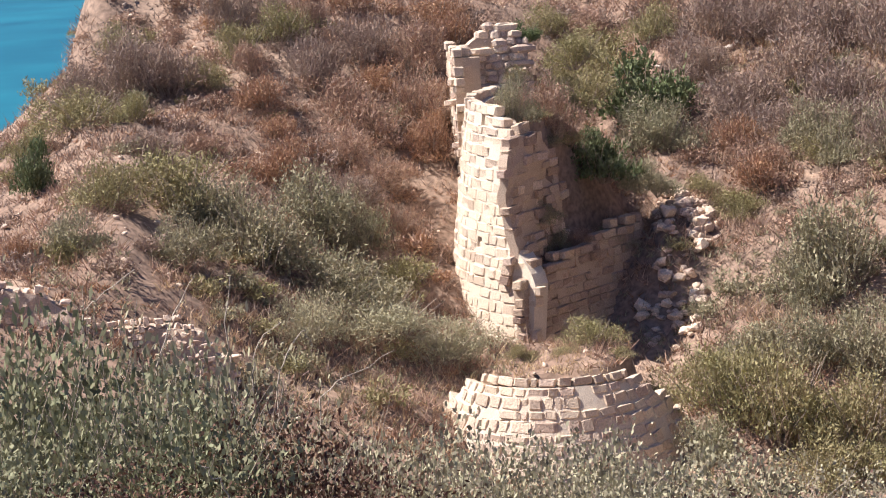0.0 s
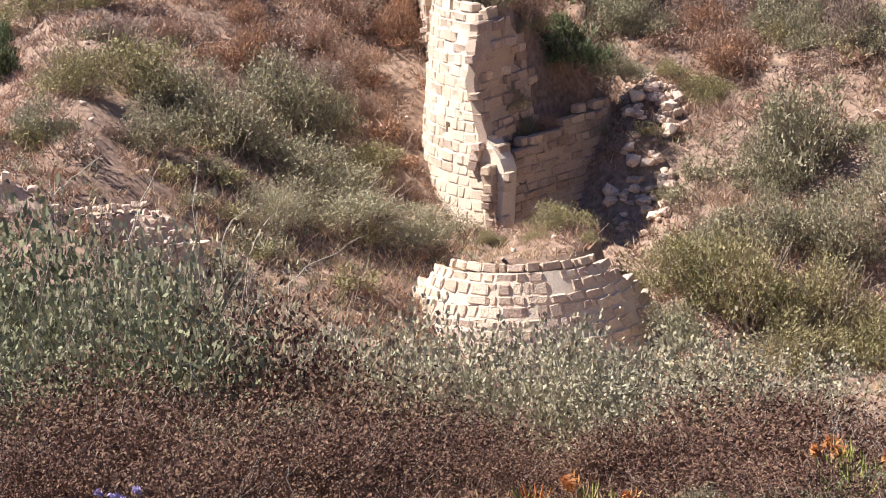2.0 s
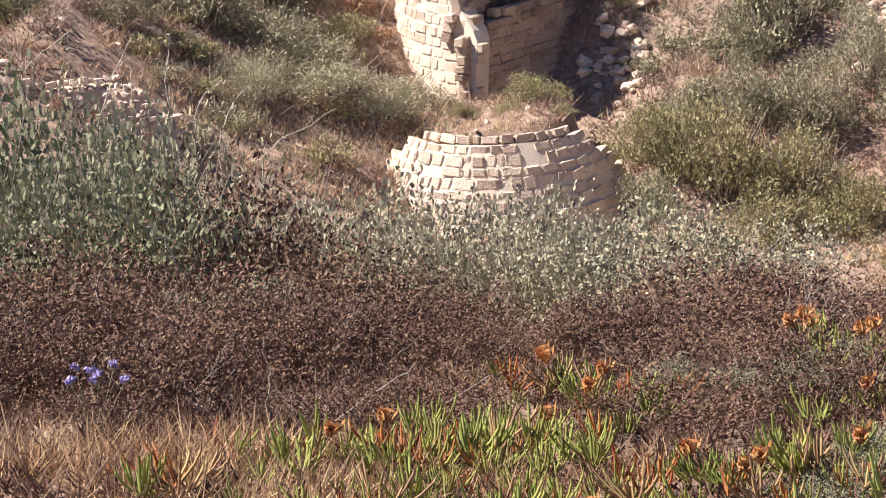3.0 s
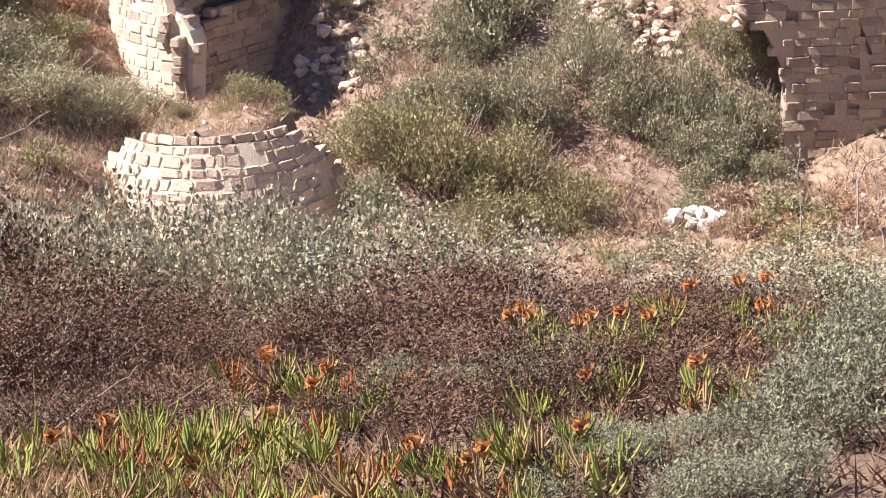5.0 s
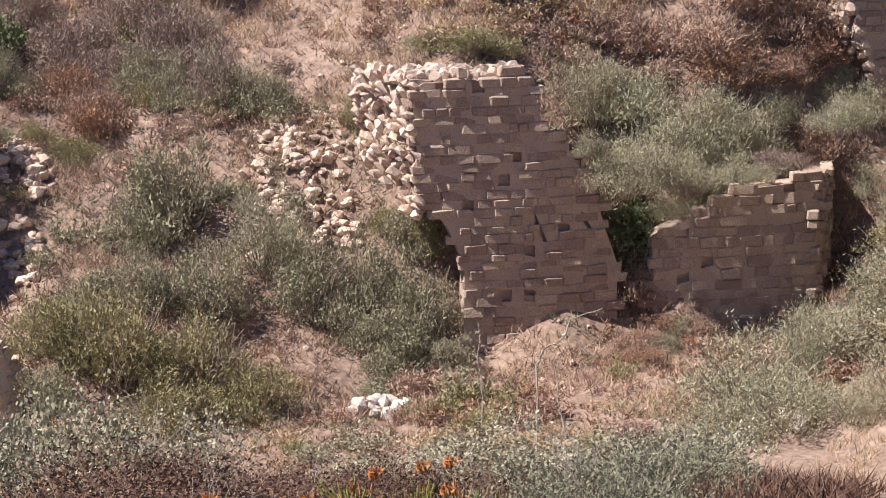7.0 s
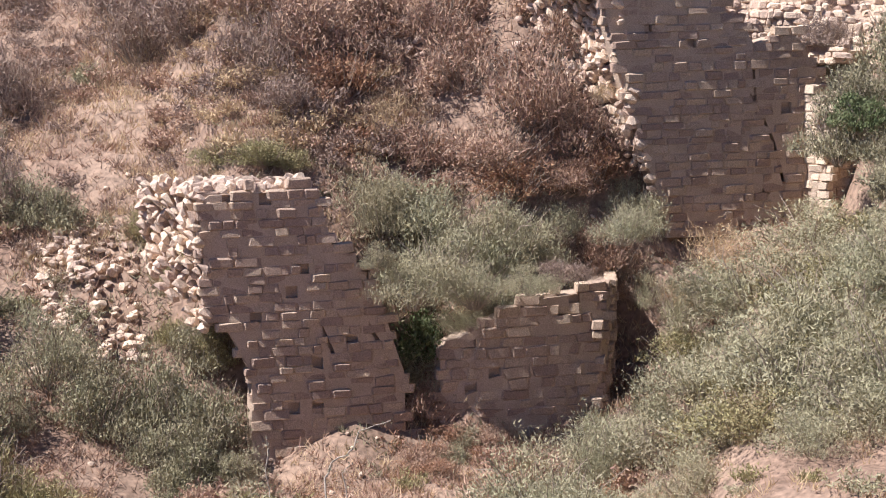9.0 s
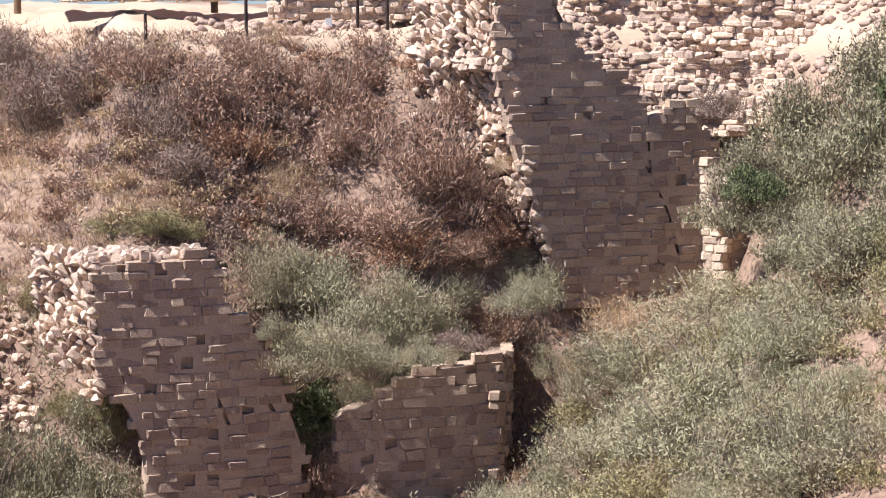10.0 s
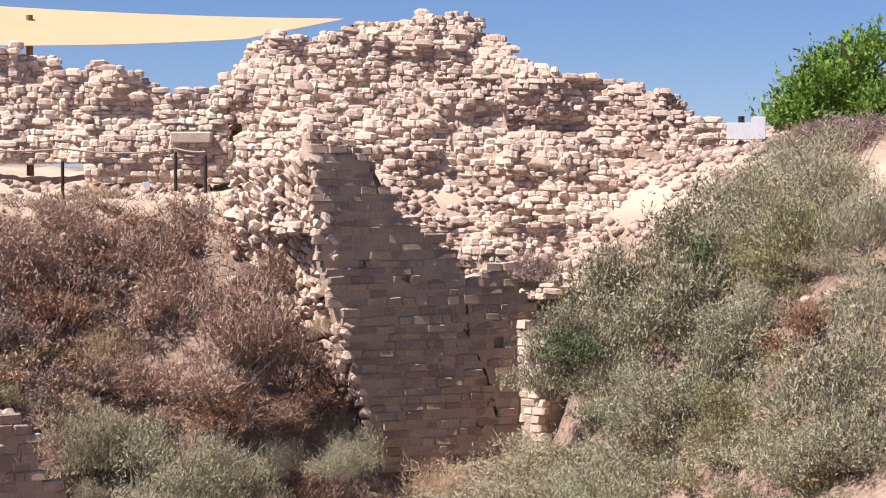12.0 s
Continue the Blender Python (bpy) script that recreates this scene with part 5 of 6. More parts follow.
# shrubs rooted on ledges, wall tops and in broken masonry: place, base height, radius, height factor
for key, x, y, z, radius, height in (
    ("dark", 4.50, 58.03, -7.50, 1.15, 1.10), ("grey", 5.37, 58.15, -7.81, 1.00, 0.90), ("dark", 4.01, 58.36, -6.87, 0.90, 0.90), ("grey", 6.05, 58.69, -8.16, 0.80, 0.80),
    ("brown", 2.10, 55.36, -8.86, 0.75, 0.90), ("grey", 2.95, 55.92, -9.15, 0.70, 0.90), ("brown", 3.76, 56.48, -9.13, 0.70, 0.80), ("grey", 1.74, 55.17, -8.35, 0.45, 1.00),
    ("grey", 2.52, 55.74, -8.33, 0.70, 0.80), ("grey", 2.76, 56.93, -6.40, 0.70, 0.60), ("olive", 3.49, 57.39, -6.42, 0.60, 0.60), ("olive", 2.03, 57.16, -5.76, 0.25, 0.70),
    ("olive", 3.20, 62.92, -5.89, 1.10, 0.90), ("olive", 4.42, 63.35, -5.91, 1.20, 0.80), ("olive", 4.30, 65.86, -4.88, 1.30, 0.80), ("dark", 2.58, 63.95, -3.96, 0.70, 0.90),
    ("olive", 2.37, 62.46, -5.04, 0.50, 0.90), ("olive", 1.76, 50.97, -11.43, 0.45, 0.70), ("olive", 2.83, 51.22, -11.55, 0.60, 0.60), ("olive", 2.04, 48.36, -11.41, 0.20, 0.80),
    ("olive", 3.99, 48.13, -12.37, 0.22, 0.80), ("brown", 3.08, 47.20, -13.09, 0.45, 1.10), ("pale", 20.45, 47.70, -8.93, 1.25, 1.00), ("pale", 21.91, 47.16, -8.95, 1.20, 0.90),
    ("pale", 21.51, 48.00, -8.62, 1.50, 1.00), ("pale", 23.18, 46.55, -8.67, 0.90, 0.80), ("purple", 24.06, 46.44, -8.43, 0.80, 0.70), ("grey", 19.64, 47.93, -8.04, 0.60, 1.00),
    ("pale", 25.85, 46.50, -7.56, 1.05, 0.90), ("grey", 31.77, 45.63, -5.68, 1.30, 1.20), ("grey", 32.31, 45.74, -4.36, 1.20, 1.00),
    ("grey", 32.46, 44.40, -5.76, 1.20, 1.10), ("purple", 32.82, 47.82, -2.79, 0.90, 0.80), ("dark", 31.86, 44.84, -4.88, 0.90, 1.10), 
    ("straw", 27.46, 50.41, -4.31, 0.40, 1.30), 
):
    plant(key, x, y, radius, height, base=z, sink=0.15)


for key, x, y, radius, height in (
    ("brown", 20.58, 47.32, 0.80, 0.90), ("grey", 21.18, 46.94, 0.50, 0.90), ("rust", 19.78, 46.90, 0.60, 0.60), ("rust", 20.43, 46.29, 0.70, 0.50), ("straw", 28.60, 48.38, 0.70, 0.90),
    ("straw", 29.66, 47.50, 0.70, 0.80), ("straw", 30.59, 46.43, 0.70, 0.80), ("rust", 28.86, 47.06, 0.70, 0.50), ("brown", 26.51, 51.59, 1.20, 0.90), ("brown", 27.08, 50.04, 1.10, 0.90),
    ("brown", 26.78, 50.77, 1.20, 0.80), ("pale", 27.91, 49.01, 0.80, 1.10), ("pale", 25.40, 44.23, 0.90, 1.20), ("rust", 20.9, 47.6, 0.7, 0.6), ("rust", 21.6, 48.0, 0.8, 0.6),
    ("brown", 20.6, 46.9, 0.7, 0.6), ("rust", 21.9, 46.9, 0.6, 0.6), ("brown", 22.4, 47.4, 0.7, 0.7), ("grey", 14.6, 48.6, 1.2, 1.0), ("grey", 15.9, 48.0, 1.0, 0.9),
):
    plant(key, x, y, radius, height)


for key, x, y, radius, height in (
    ("pale", 34.78, 44.52, 1.30, 0.90), ("pale", 36.24, 44.65, 1.40, 0.90), ("pale", 33.76, 44.68, 0.90, 0.90), ("pale", 37.70, 44.73, 1.40, 0.80), ("pale", 38.96, 44.30, 1.30, 0.80),
    ("brown", 40.88, 45.28, 1.20, 0.60), ("purple", 41.01, 43.79, 1.30, 0.70), ("grey", 32.78, 40.37, 1.60, 1.10), ("grey", 32.02, 40.97, 1.50, 1.00), ("pale", 34.27, 40.43, 1.60, 1.00),
    ("pale", 36.20, 40.07, 1.70, 1.00), ("pale", 30.85, 34.12, 1.70, 1.00), ("pale", 32.33, 34.12, 1.60, 1.00), ("pale", 19.08, 39.65, 1.30, 0.80), ("pale", 20.60, 39.44, 1.50, 0.90),
    ("pale", 21.64, 38.31, 1.20, 0.80), ("rust", 24.48, 41.29, 1.00, 0.60), ("brown", 20.81, 43.25, 0.80, 0.60), ("straw", 16.30, 41.94, 0.70, 0.70), ("olive", 16.65, 40.19, 0.90, 0.60),
    ("brown", 14.33, 44.76, 0.70, 0.50), ("straw", 14.79, 41.44, 0.80, 0.60), ("olive", 10.22, 40.74, 0.90, 0.50),
):
    plant(key, x, y, radius, height)


# the thicket of pale bushes that fills the head of the moat
rnd = random.Random(77)
for i in range(24):
    x, y = polar(30.5 + 1.75 * (i % 8) + rnd.uniform(-0.6, 0.6), 44.5 + 4.2 * (i // 8) + rnd.uniform(-1.2, 1.2))
    if math.hypot(x - 30.5, y - 49.9) > 4.5:
        plant(rnd.choice(("pale", "pale", "pale", "olive", "grey")), x, y, rnd.uniform(1.1, 1.8), rnd.uniform(0.6, 0.85))


def bramble(name, label, pts, thick, leaf, leaves, seed, mat=None, leaf_mat=None):
    """A long thin shoot, bare or with small leaves along it."""
    g = np.random.default_rng(seed)
    pts = [np.array(p, float) for p in pts]
    fine = []
    for a, b in zip(pts, pts[1:]):
        for k in range(4):
            fine.append(a + (b - a) * k / 4 + g.normal(0, 0.006, 3))
    fine.append(pts[-1])
    e = empty(name, tuple(pts[0]), label, "twig", "long shoots on the near bank")
    b = Batch()
    add_tube(b, [p - pts[0] for p in fine], thick, thick * 0.4)
    part("stem", b.mesh("stem"), mat or PALE_TWIG, e)
    if leaves:
        lb = Batch()
        for i in range(leaves):
            q = fine[int(g.integers(1, len(fine)))] - pts[0] + g.normal(0, 0.008, 3)
            d, o = g.normal(0, 1, 3), g.normal(0, 1, 3)
            d *= leaf / np.linalg.norm(d)
            o *= leaf * 0.5 / np.linalg.norm(o)
            lb.add(np.array([q - d, q + o, q + d, q - o]), [(0, 1, 2, 3)])
        part("foliage", lb.mesh("foliage"), leaf_mat or SALT_LEAF, e)


for pts, thick, leaf, leaves, seed in (
    (((3.18, 8.42, -2.95), (3.18, 8.42, -2.33), (3.22, 8.41, -2.26), (3.29, 8.38, -2.21), (3.32, 8.37, -2.13), (3.45, 8.31, -2.08)), 0.0060, 0.009, 60, 1),
    (((2.95, 8.50, -2.95), (2.95, 8.50, -2.48), (2.94, 8.51, -2.32), (2.94, 8.51, -2.14)), 0.0050, 0.009, 40, 2),
    (((3.09, 7.92, -2.72), (3.09, 7.92, -2.39), (3.07, 7.93, -2.20), (3.10, 7.92, -2.15)), 0.0040, 0.008, 20, 3),
    (((-1.68, 9.45, -3.28), (-1.68, 9.45, -1.97), (-1.69, 9.45, -1.71), (-1.63, 9.46, -1.67), (-1.44, 9.49, -1.54)), 0.0060, 0.010, 40, 4),
    (((-1.70, 9.45, -3.28), (-1.70, 9.45, -1.97), (-1.68, 9.45, -1.60)), 0.0040, 0.010, 16, 5),
    (((-1.03, 9.44, -3.21), (-1.03, 9.44, -2.04), (-1.03, 9.44, -1.80), (-1.00, 9.45, -1.59)), 0.0050, 0.010, 30, 6),
    (((-0.93, 9.45, -3.21), (-0.93, 9.45, -2.05), (-0.89, 9.46, -1.89), (-0.78, 9.47, -1.82)), 0.0050, 0.010, 30, 7),
    (((-0.83, 9.46, -3.21), (-0.83, 9.46, -2.13), (-0.77, 9.47, -1.98), (-0.68, 9.48, -1.85), (-0.65, 9.48, -1.94)), 0.0050, 0.010, 30, 8),
    (((-0.63, 9.48, -3.21), (-0.63, 9.48, -2.20), (-0.52, 9.49, -2.11), (-0.27, 9.50, -1.99)), 0.0050, 0.010, 20, 9),
):
    bramble("bramble_shoot", "long thin shoot with tiny leaves above the shrubs", pts, thick, leaf, leaves, seed)
for pts, thick, leaf, leaves, seed in (
    (((-1.36, 9.40, -3.21), (-1.36, 9.40, -1.98), (-1.26, 9.42, -1.73), (-1.16, 9.43, -1.58)), 0.0050, 0.010, 30, 10),
    (((1.76, 6.77, -2.32), (1.76, 6.77, -2.47), (1.92, 6.73, -2.37), (2.03, 6.70, -2.27), (2.17, 6.66, -2.15)), 0.0040, 0.000, 0, 11),
    (((1.84, 6.75, -2.32), (1.84, 6.75, -2.52), (2.01, 6.70, -2.37), (2.15, 6.66, -2.25), (2.28, 6.62, -2.07)), 0.0050, 0.000, 0, 12),
    (((1.90, 6.74, -2.32), (1.90, 6.74, -2.46), (1.96, 6.72, -2.29), (2.07, 6.69, -2.17)), 0.0030, 0.000, 0, 13),
    (((1.37, 6.46, -2.22), (1.37, 6.46, -2.28), (1.35, 6.46, -2.18), (1.33, 6.46, -2.12)), 0.0040, 0.000, 0, 14),
    (((-0.70, 6.96, -2.32), (-0.70, 6.96, -2.12), (-0.77, 6.96, -1.99), (-0.83, 6.95, -1.87), (-0.88, 6.94, -1.82)), 0.0050, 0.000, 0, 15),
    (((-0.32, 4.99, -1.93), (-0.32, 4.99, -1.93), (-0.11, 5.00, -1.79), (0.01, 5.00, -1.71)), 0.0030, 0.000, 0, 16),
    (((-0.38, 5.19, -1.96), (-0.38, 5.19, -1.87), (-0.38, 5.19, -1.78), (-0.38, 5.19, -1.68)), 0.0030, 0.000, 0, 17),
    (((-0.15, 5.20, -1.96), (-0.15, 5.20, -2.01), (0.03, 5.20, -1.93), (0.20, 5.20, -1.83)), 0.0030, 0.000, 0, 18),
):
    bramble("dry_stalk", "bare bleached stalk leaning over the scrub", pts, thick, leaf, leaves, seed)

for az, r, radius in ((11.6, 6.7, 0.2), (13.0, 6.9, 0.22), (-4.0, 6.9, 0.2), (22.5, 6.4, 0.25), (24.0, 8.0, 0.3)):
    x, y = polar(az, r)
    e = empty("twig_tangle", (x, y, ground(x, y)), "tangle of bleached dead twigs on the bank", "twigs")
    for i in range(26):
        part("twig", stems(int(az * 10) % 97 * 40 + i, 1, radius, radius, radius * 0.9, 0.0028, 0.9).mesh("twig"), PALE_TWIG, e)

lav = foliage("lilac_petal", (0.42, 0.36, 0.62), (0.34, 0.28, 0.5), scale=8)
lx, ly = polar(-9.2, 5.0)
lavender = empty("sea_lavender", (lx, ly, ground(lx, ly)), "small lilac sea lavender flowers on thin stalks", "flower")
for i in range(7):
    g = np.random.default_rng(i)
    b = Batch()
    tip = np.array([g.normal(0, 0.05), g.normal(0, 0.04), 0.17 + g.uniform(-0.02, 0.02)])
    add_tube(b, [(0, 0, 0), tip * 0.6, tip], 0.002, 0.001)
    part("stalk", b.mesh("stalk"), NEAR_DARK, lavender)
    fl = part("flower", sprays(None, 14, 0.014, 0.014, 0.012, 0.007, 2, 0.008, 1.0, 0.5, 0.5, i, 0, True).mesh("flower"), lav, lavender)
    fl.matrix_basis = Matrix.Translation(tuple(tip))

ICE_GREEN = foliage("ice_plant_leaf", (0.30, 0.34, 0.09), (0.42, 0.39, 0.12), island=0.3, translucent=0.3, scale=5)
ICE_DRY = foliage("withered_ice_plant_leaf", (0.34, 0.21, 0.12), (0.45, 0.30, 0.14), island=0.4, translucent=0.15, scale=5)
ICE_RED = foliage("reddened_ice_plant_leaf", (0.48, 0.15, 0.06), (0.52, 0.25, 0.09), island=0.3, translucent=0.3, scale=5)
ICE_FLOWER = foliage("faded_orange_flower", (0.50, 0.19, 0.07), (0.52, 0.30, 0.12), island=0.3, translucent=0.3, scale=8)


def ice_shoot(seed, leaves=11, spread=0.75):
    """A tuft of fleshy three-sided fingers curving upward."""
    g = np.random.default_rng(seed)
    b = Batch()
    for i in range(leaves):
        a = g.uniform(0, 2 * math.pi)
        lean = g.uniform(0.05, spread * 1.4)
        ln = g.uniform(0.045, 0.1)
        d = np.array([math.cos(a), math.sin(a), 0]) * lean
        root = d * 0.025 + np.array([0, 0, g.uniform(0, 0.05)])
        pts = [root, root + d * ln * 0.45 + np.array([0, 0, ln * 0.4]), root + d * ln * 0.72 + np.array([0, 0, ln * 0.78]), root + d * ln * 0.8 + np.array([0, 0, ln * 1.08])]
        add_tube(b, pts[:3], 0.0048, 0.0044, 3)
        add_tube(b, pts[2:], 0.0044, 0.0006, 3)
    return b.mesh("shoot")


GREEN_SHOOTS = [ice_shoot(s) for s in range(5)]
RED_SHOOTS = [ice_shoot(20 + s, 7) for s in range(3)]
DRY_SHOOTS = [ice_shoot(40 + s, 9, 1.1) for s in range(3)]
for me in DRY_SHOOTS:
    me.materials.append(ICE_DRY)
for me in GREEN_SHOOTS:
    me.materials.append(ICE_GREEN)
for me in RED_SHOOTS:
    me.materials.append(ICE_RED)
flower_batch = sprays(None, 26, 0.02, 0.02, 0.03, 0.014, 2, 0.02, 1.5, 0.5, 0.3, 5, 0, True)
FLOWER = flower_batch.mesh("flower")
FLOWER.materials.append(ICE_FLOWER)


def ice_plant(az, r, radius, shoots, flowers, seed, lift=0.0):
    rnd = random.Random(seed)
    x, y = polar(az, r * 0.94)
    shoots = int(shoots * 0.9)
    e = empty("ice_plant", (x, y, ground(x, y)), "fleshy green ice plant with reddened tips and faded flowers", "succulent", "ice plants on the near bank")
    for i in range(shoots):
        a, q = rnd.uniform(0, 2 * math.pi), radius * 1.5 * rnd.random() ** 0.7
        dx, dy = q * math.cos(a), q * math.sin(a)
        red = rnd.random() < 0.2
        ob = part("shoot", rnd.choice(RED_SHOOTS if red else DRY_SHOOTS if rnd.random() < 0.3 else GREEN_SHOOTS), None, e)
        s = rnd.uniform(0.4, 0.95)
        ob.matrix_basis = pose(dx, dy, ground(x + dx, y + dy) - ground(x, y) + rnd.uniform(0, 0.03) + lift * 0.45 * max(0.0, 1 - q / radius), rnd.uniform(-15, 15), rnd.uniform(-15, 15), rnd.uniform(0, 360)) @ Matrix.Diagonal((s, s, s, 1))
    for i in range(flowers):
        a, q = rnd.uniform(0, 2 * math.pi), radius * rnd.random()
        dx, dy = q * math.cos(a), q * math.sin(a)
        ob = part("flower", FLOWER, None, e)
        ob.matrix_basis = pose(dx, dy, ground(x + dx, y + dy) - ground(x, y) + 0.08 + lift * 0.5, rnd.uniform(-30, 30), rnd.uniform(-30, 30), 0)


for i, (az, r, radius, shoots, flowers, lift) in enumerate((
    (1.6, 5.0, 0.22, 34, 1, 0.05), (-0.6, 4.9, 0.2, 26, 1, 0.05), (3.4, 5.1, 0.16, 22, 1, 0.08), (5.4, 5.5, 0.14, 22, 2, 0.12), (4.0, 5.9, 0.1, 10, 2, 0.1),
    (-7.4, 4.6, 0.1, 12, 0, 0.05), (-4.5, 5.0, 0.14, 10, 0, 0.0), (9.0, 4.5, 0.2, 26, 1, 0.02), (11.6, 4.6, 0.16, 18, 1, 0.02), (6.2, 4.6, 0.16, 14, 1, 0.0),
    (11.8, 6.1, 0.13, 18, 3, 0.14), (13.2, 6.0, 0.14, 18, 2, 0.12), (14.6, 6.0, 0.14, 16, 2, 0.14), (15.6, 6.4, 0.14, 14, 1, 0.2), (17.4, 6.6, 0.16, 18, 2, 0.2),
    (18.6, 6.2, 0.12, 10, 1, 0.12), (7.4, 5.6, 0.06, 5, 0, 0.0), (2.6, 6.0, 0.08, 8, 0, 0.1), (16.2, 5.4, 0.14, 14, 1, 0.06), (13.6, 5.3, 0.14, 14, 1, 0.04), (0.6, 4.5, 0.2, 16, 0, 0.0), (3.0, 4.4, 0.18, 14, 1, 0.0), (-2.6, 4.5, 0.16, 10, 0, 0.0), (12.8, 4.8, 0.14, 12, 1, 0.0))):
    ice_plant(az, r, radius, shoots, flowers, 300 + i, lift)


def blades(name, label, mat, az0, az1, r0, r1, count, length, width, seed, each=7, up=1.0, lean=0.6, clump=0.35, gap=0.35, low_z=-99, high_z=99, category="dry scrub", steps=1):
    """Ground cover that nobody could count: tufts of blades or twigs over a stretch of the bank."""
    g = np.random.default_rng(seed)
    pos = []
    for _ in range(count):
        az, r = g.uniform(az0, az1), math.sqrt(g.uniform(r0 * r0, r1 * r1))
        x, y = polar(az, r)
        if noise.noise((x * clump, y * clump, seed * 3.3)) < gap - 0.5:
            continue
        z = ground(x, y)
        if low_z < z < high_z:
            pos.append((x, y, z - 0.01))
    p = np.repeat(np.array(pos), each, 0)
    n = len(p)
    p = p + np.concatenate([g.normal(0, length * 0.35, (n, 2)), np.zeros((n, 1))], 1)
    d = np.concatenate([g.normal(0, lean, (n, 2)), np.full((n, 1), up)], 1) + g.normal(0, 0.1, (n, 3))
    d /= np.linalg.norm(d, axis=1)[:, None]
    ln = length * g.uniform(0.4, 1.4, n)[:, None]
    side = np.cross(d, g.normal(0, 1, (n, 3)))
    side /= np.linalg.norm(side, axis=1)[:, None]
    v = np.stack([p - side * width, p + side * width, p + d * ln], 1).reshape(-1, 3)
    b = Batch()
    b.add(v, np.arange(len(v)).reshape(-1, 3))
    ob = part(name, b.mesh(name), mat)
    tagged(ob, label, category, kind="stuff")


blades("dry_grass", "sandy dry grass with thin stalks on the near bank", SAND_GRASS, -14, 3, 3.3, 4.9, 1300, 0.11, 0.0026, 1, each=8, lean=0.75, gap=0.25)
blades("dry_grass", "sandy dry grass along the near bank", SAND_GRASS, 3, 26, 3.3, 4.7, 900, 0.09, 0.0026, 2, each=8, lean=0.9, gap=0.35)
blades("leaf_litter", "dark dry litter and twigs under the near shrubs", DEEP_BROWN, -15, 30, 4.0, 9.8, 8000, 0.10, 0.0045, 3, each=8, lean=1.0, gap=0.1)
blades("low_dry_scrub", "low dry brown scrub over the far slopes", DRY_BROWN, -13, 30, 47, 76, 15000, 0.34, 0.016, 4, each=10, lean=0.9, gap=0.4, clump=0.3, high_z=-0.6)
blades("low_dry_scrub", "low grey-purple scrub over the far slopes", DRY_PURPLE, -13, 31, 49, 92, 15000, 0.36, 0.014, 5, each=10, lean=0.8, gap=0.45, clump=0.25, high_z=-0.6)
blades("low_dry_scrub", "rust-red dried herbs on the slopes", DRY_RUST, -13, 34, 44, 72, 7000, 0.26, 0.018, 6, each=10, lean=0.9, gap=0.6, clump=0.22, high_z=-1.0)
blades("dry_grass", "straw-coloured grass on the far bank", STRAW, 8, 30, 52, 70, 6000, 0.34, 0.012, 7, each=9, lean=0.5, gap=0.55, clump=0.2, high_z=-0.5)
blades("green_scrub", "low grey-green herbs over the moat floor", GREY_GREEN, -13, 44, 34, 58, 8000, 0.25, 0.02, 8, each=9, lean=0.8, gap=0.5, clump=0.2, high_z=-4.0)
blades("dry_grass", "pale dry grass over the moat floor", STRAW, -8, 44, 30, 52, 8000, 0.26, 0.013, 9, each=8, lean=0.6, gap=0.5, clump=0.3, high_z=-6.0)


# smaller shrubs that fill the slopes, mixed as they grow: bearing, distance, spread, how many, kinds
WALLS = ((2.45, 53.3, 3.5), (2.7, 50.6, 3.6), (17.9, 49.6, 3.0), (24.3, 49.0, 2.6), (30.5, 49.9, 4.0))
SMALL = {key: [sprays(None, 190, 1, 1, 0.8, 0.08, 3, 0.24, 0.8, 0.5, 0.3, 40 + i, 0.15) for i in range(3)] for key in ("grey", "olive", "pale", "brown", "rust", "purple", "straw")}
TINT = {"grey": GREY_GREEN, "olive": OLIVE, "pale": PALE_GREEN, "brown": DRY_BROWN, "rust": DRY_RUST, "purple": DRY_PURPLE, "straw": STRAW}
WORDS = {"grey": "low grey-green shrubs filling the slopes", "olive": "low olive-green shrubs filling the slopes", "pale": "low pale green shrubs filling the bank", "brown": "low dry brown thorn shrubs on the slopes", "rust": "low rust-coloured dried shrubs on the slopes", "purple": "low grey-purple dry shrubs on the slopes", "straw": "straw-coloured grass clumps on the slopes"}
filled = {key: Batch() for key in SMALL}
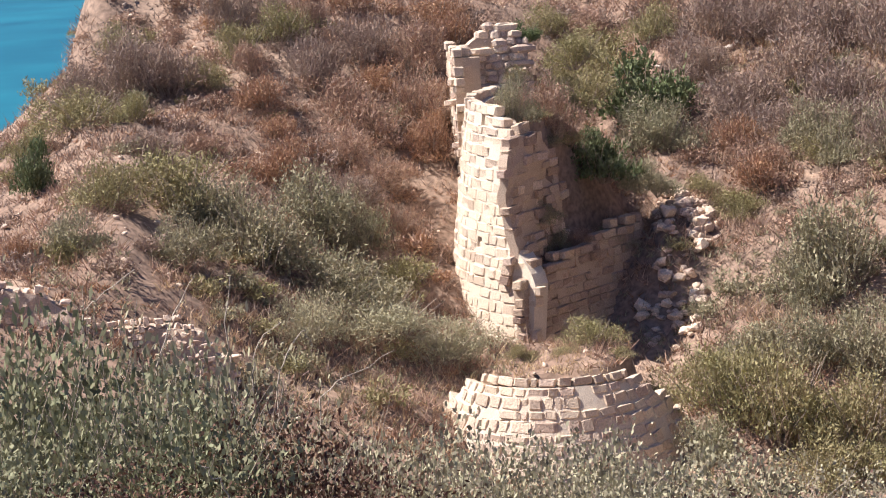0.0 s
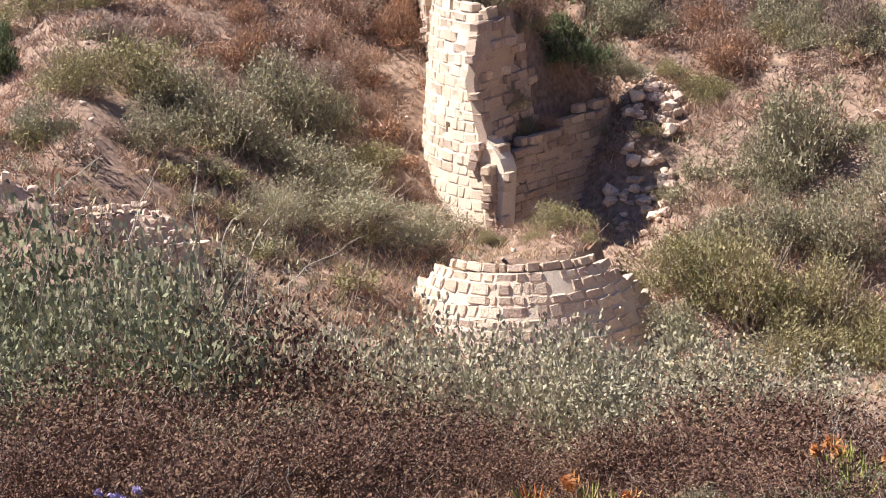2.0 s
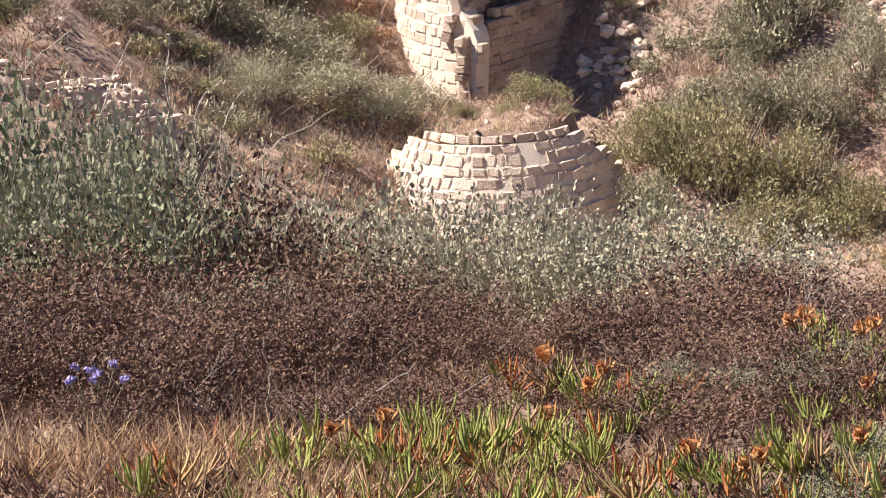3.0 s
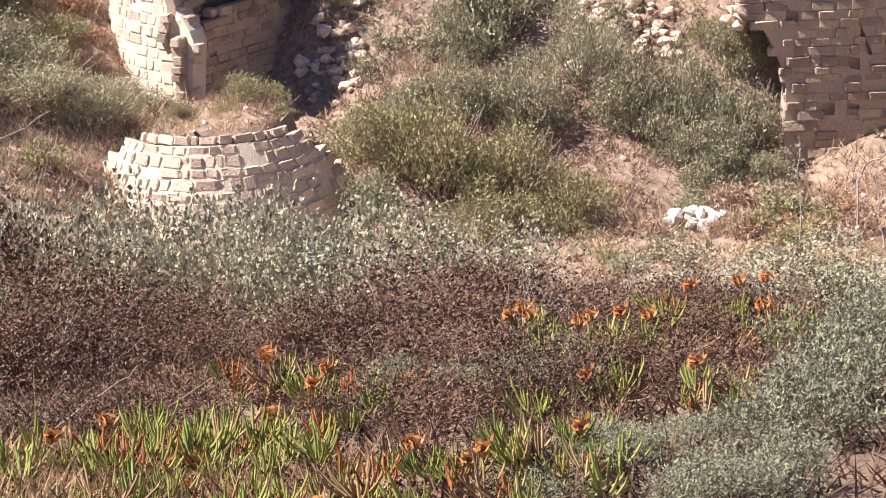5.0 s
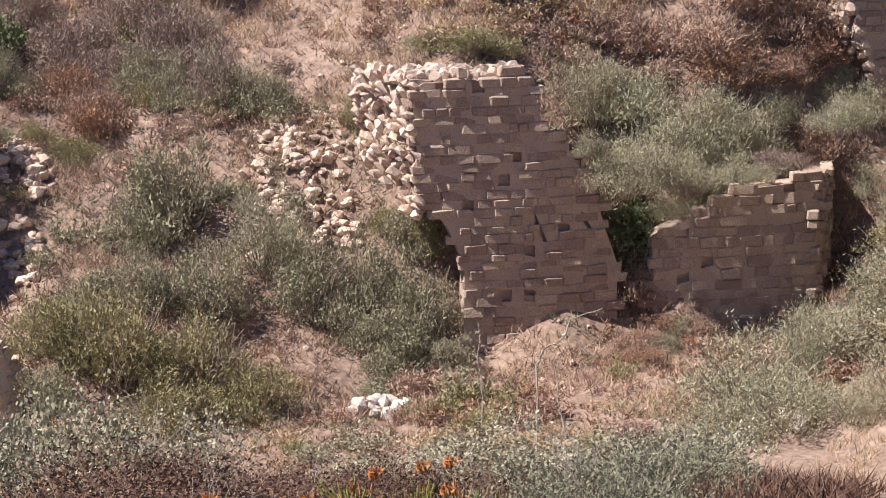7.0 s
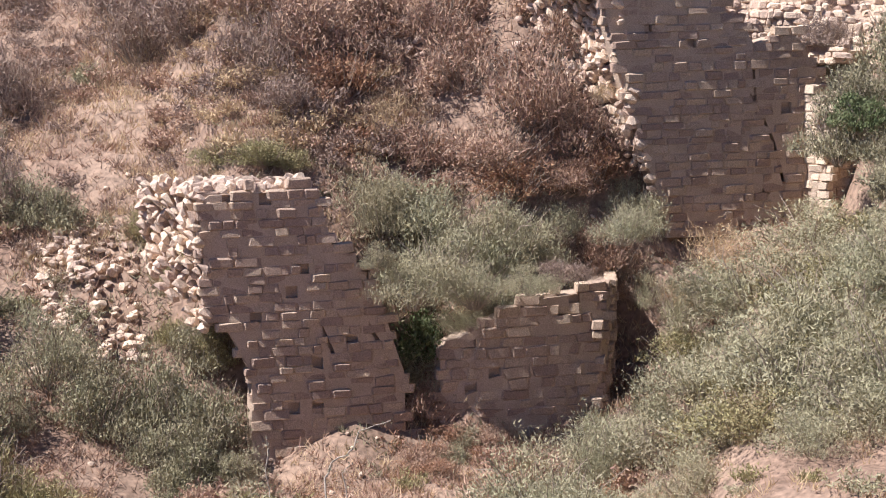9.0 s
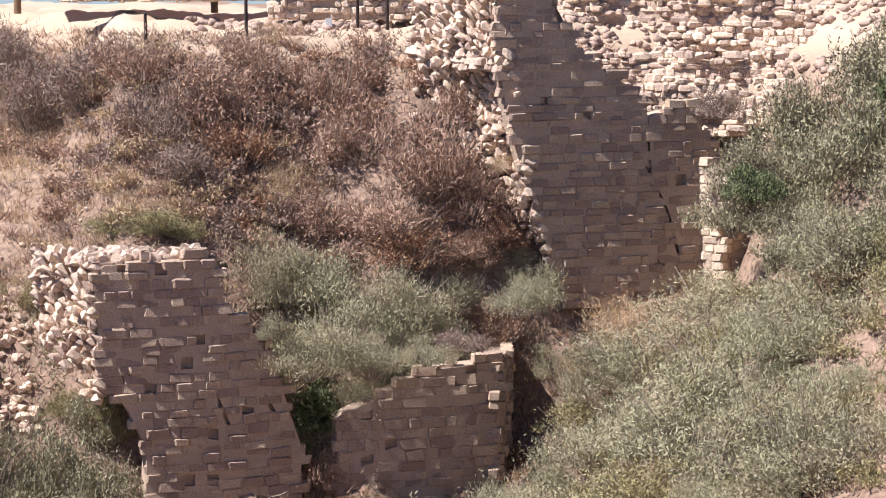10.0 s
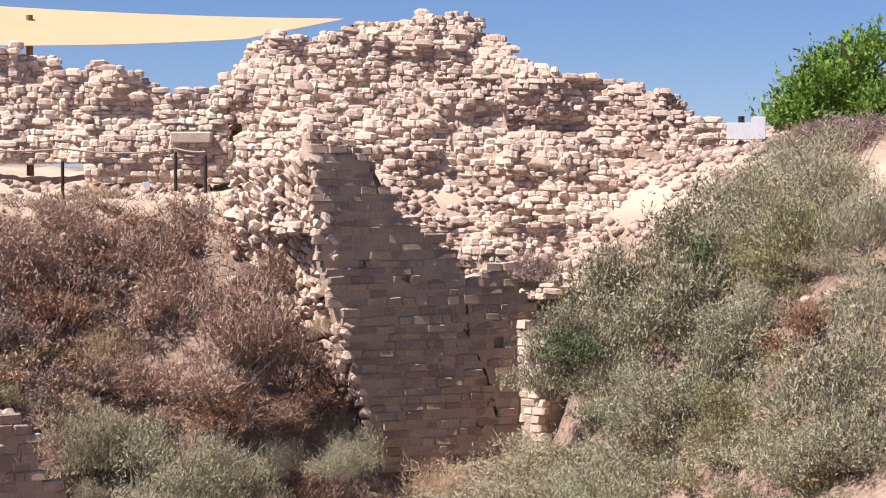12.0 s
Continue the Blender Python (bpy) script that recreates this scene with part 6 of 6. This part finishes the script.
for az, r, da, dr, count, keys, seed in (
    (-8, 58, 5, 9, 50, "olive grey purple brown", 1), (-4, 66, 5, 7, 60, "brown rust purple brown", 2), (9, 66, 5, 6, 60, "purple purple brown grey", 3), (13, 62, 4, 5, 45, "brown purple grey olive", 4),
    (24, 59.5, 4.5, 3, 80, "brown brown purple rust", 5), (27, 58, 2.2, 3, 30, "brown brown rust", 6), (20, 60, 3, 4, 45, "purple straw brown straw", 7), (34, 52, 4, 5, 80, "pale pale olive", 8), (40, 54, 4.5, 6, 130, "pale grey pale olive", 9),
    (10, 54, 4, 3, 36, "grey olive grey", 10), (22, 47, 5, 4, 45, "straw brown rust olive", 11), (-2, 52, 5, 4, 45, "olive grey olive", 12), (37, 46, 6, 6, 45, "pale olive pale", 13), (12, 45, 8, 6, 60, "olive straw brown grey", 14), (0, 60, 2, 5, 24, "brown rust grey", 15), (8, 74, 6, 7, 60, "purple brown purple", 16), (-7, 70, 4, 5, 36, "purple brown olive", 17), (21, 58, 2, 3, 40, "brown straw purple", 18), (10, 84, 5, 7, 70, "purple brown", 19), (8, 77, 7, 9, 110, "purple brown purple", 20), (21.8, 58.5, 1.6, 2.6, 60, "brown purple brown", 21), (28, 51, 2.6, 4, 50, "rust brown pale", 22), (18.2, 60, 2.0, 3.5, 70, "purple brown straw", 23), (38.5, 48, 4.5, 4.5, 90, "pale olive rust", 24), (20, 44, 6, 4, 50, "brown straw rust", 25)):
    rnd = random.Random(900 + seed)
    for i in range(count):
        x, y = polar(az + rnd.uniform(-da, da), r + rnd.uniform(-dr, dr))
        size = rnd.uniform(0.3, 0.85)
        if all(math.hypot(x - wx, y - wy) > wr + size for wx, wy, wr in WALLS) and ground(x, y) < -0.9:
            key = rnd.choice(keys.split())
            m = np.array(pose(x, y, ground(x, y) - 0.05, 0, 0, rnd.uniform(0, 360)) @ Matrix.Diagonal((size, size, size * rnd.uniform(0.7, 1.2), 1)))
            one = rnd.choice(SMALL[key])
            filled[key].add(one.v[0] @ m[:3, :3].T + m[:3, 3], one.f[0])
for key, b in filled.items():
    if b.n:
        tagged(part("low_scrub", b.mesh("low_scrub"), TINT[key]), WORDS[key], "scrub", kind="stuff")


def gravel(name, label, az0, az1, r0, r1, count, size, seed, mat, low_z=-99, high_z=99, gap=0.4, clump=0.4):
    """Loose stones lying over a stretch of ground."""
    rnd = random.Random(seed)
    b = Batch()
    for _ in range(count):
        az, r = rnd.uniform(az0, az1), rnd.uniform(r0, r1)
        x, y = polar(az, r)
        if noise.noise((x * clump, y * clump, seed * 1.7)) < gap - 0.5:
            continue
        z = ground(x, y)
        if not low_z < z < high_z:
            continue
        s = size * rnd.uniform(0.3, 1.2) ** 1.5
        m = np.array(pose(x, y, z + s * 0.1, rnd.uniform(-30, 30), rnd.uniform(-30, 30), rnd.uniform(0, 360)) @ Matrix.Diagonal((s, s * 0.8, s * 0.6, 1)))
        v, f = STONE_ARRAYS[rnd.randrange(len(STONE_ARRAYS))]
        b.add(v @ m[:3, :3].T + m[:3, 3], f)
    ob = part(name, b.mesh(name), mat)
    tagged(ob, label, "gravel", kind="stuff")


gravel("loose_stone", "pale broken stones over the crest terraces", 20, 42, 52, 68, 7000, 0.34, 71, RUBBLE, low_z=-3.6, gap=0.15)
gravel("loose_stone", "small pale stones scattered over the slopes", -12, 30, 46, 74, 2600, 0.17, 72, RUBBLE, high_z=-1.0, gap=0.5)
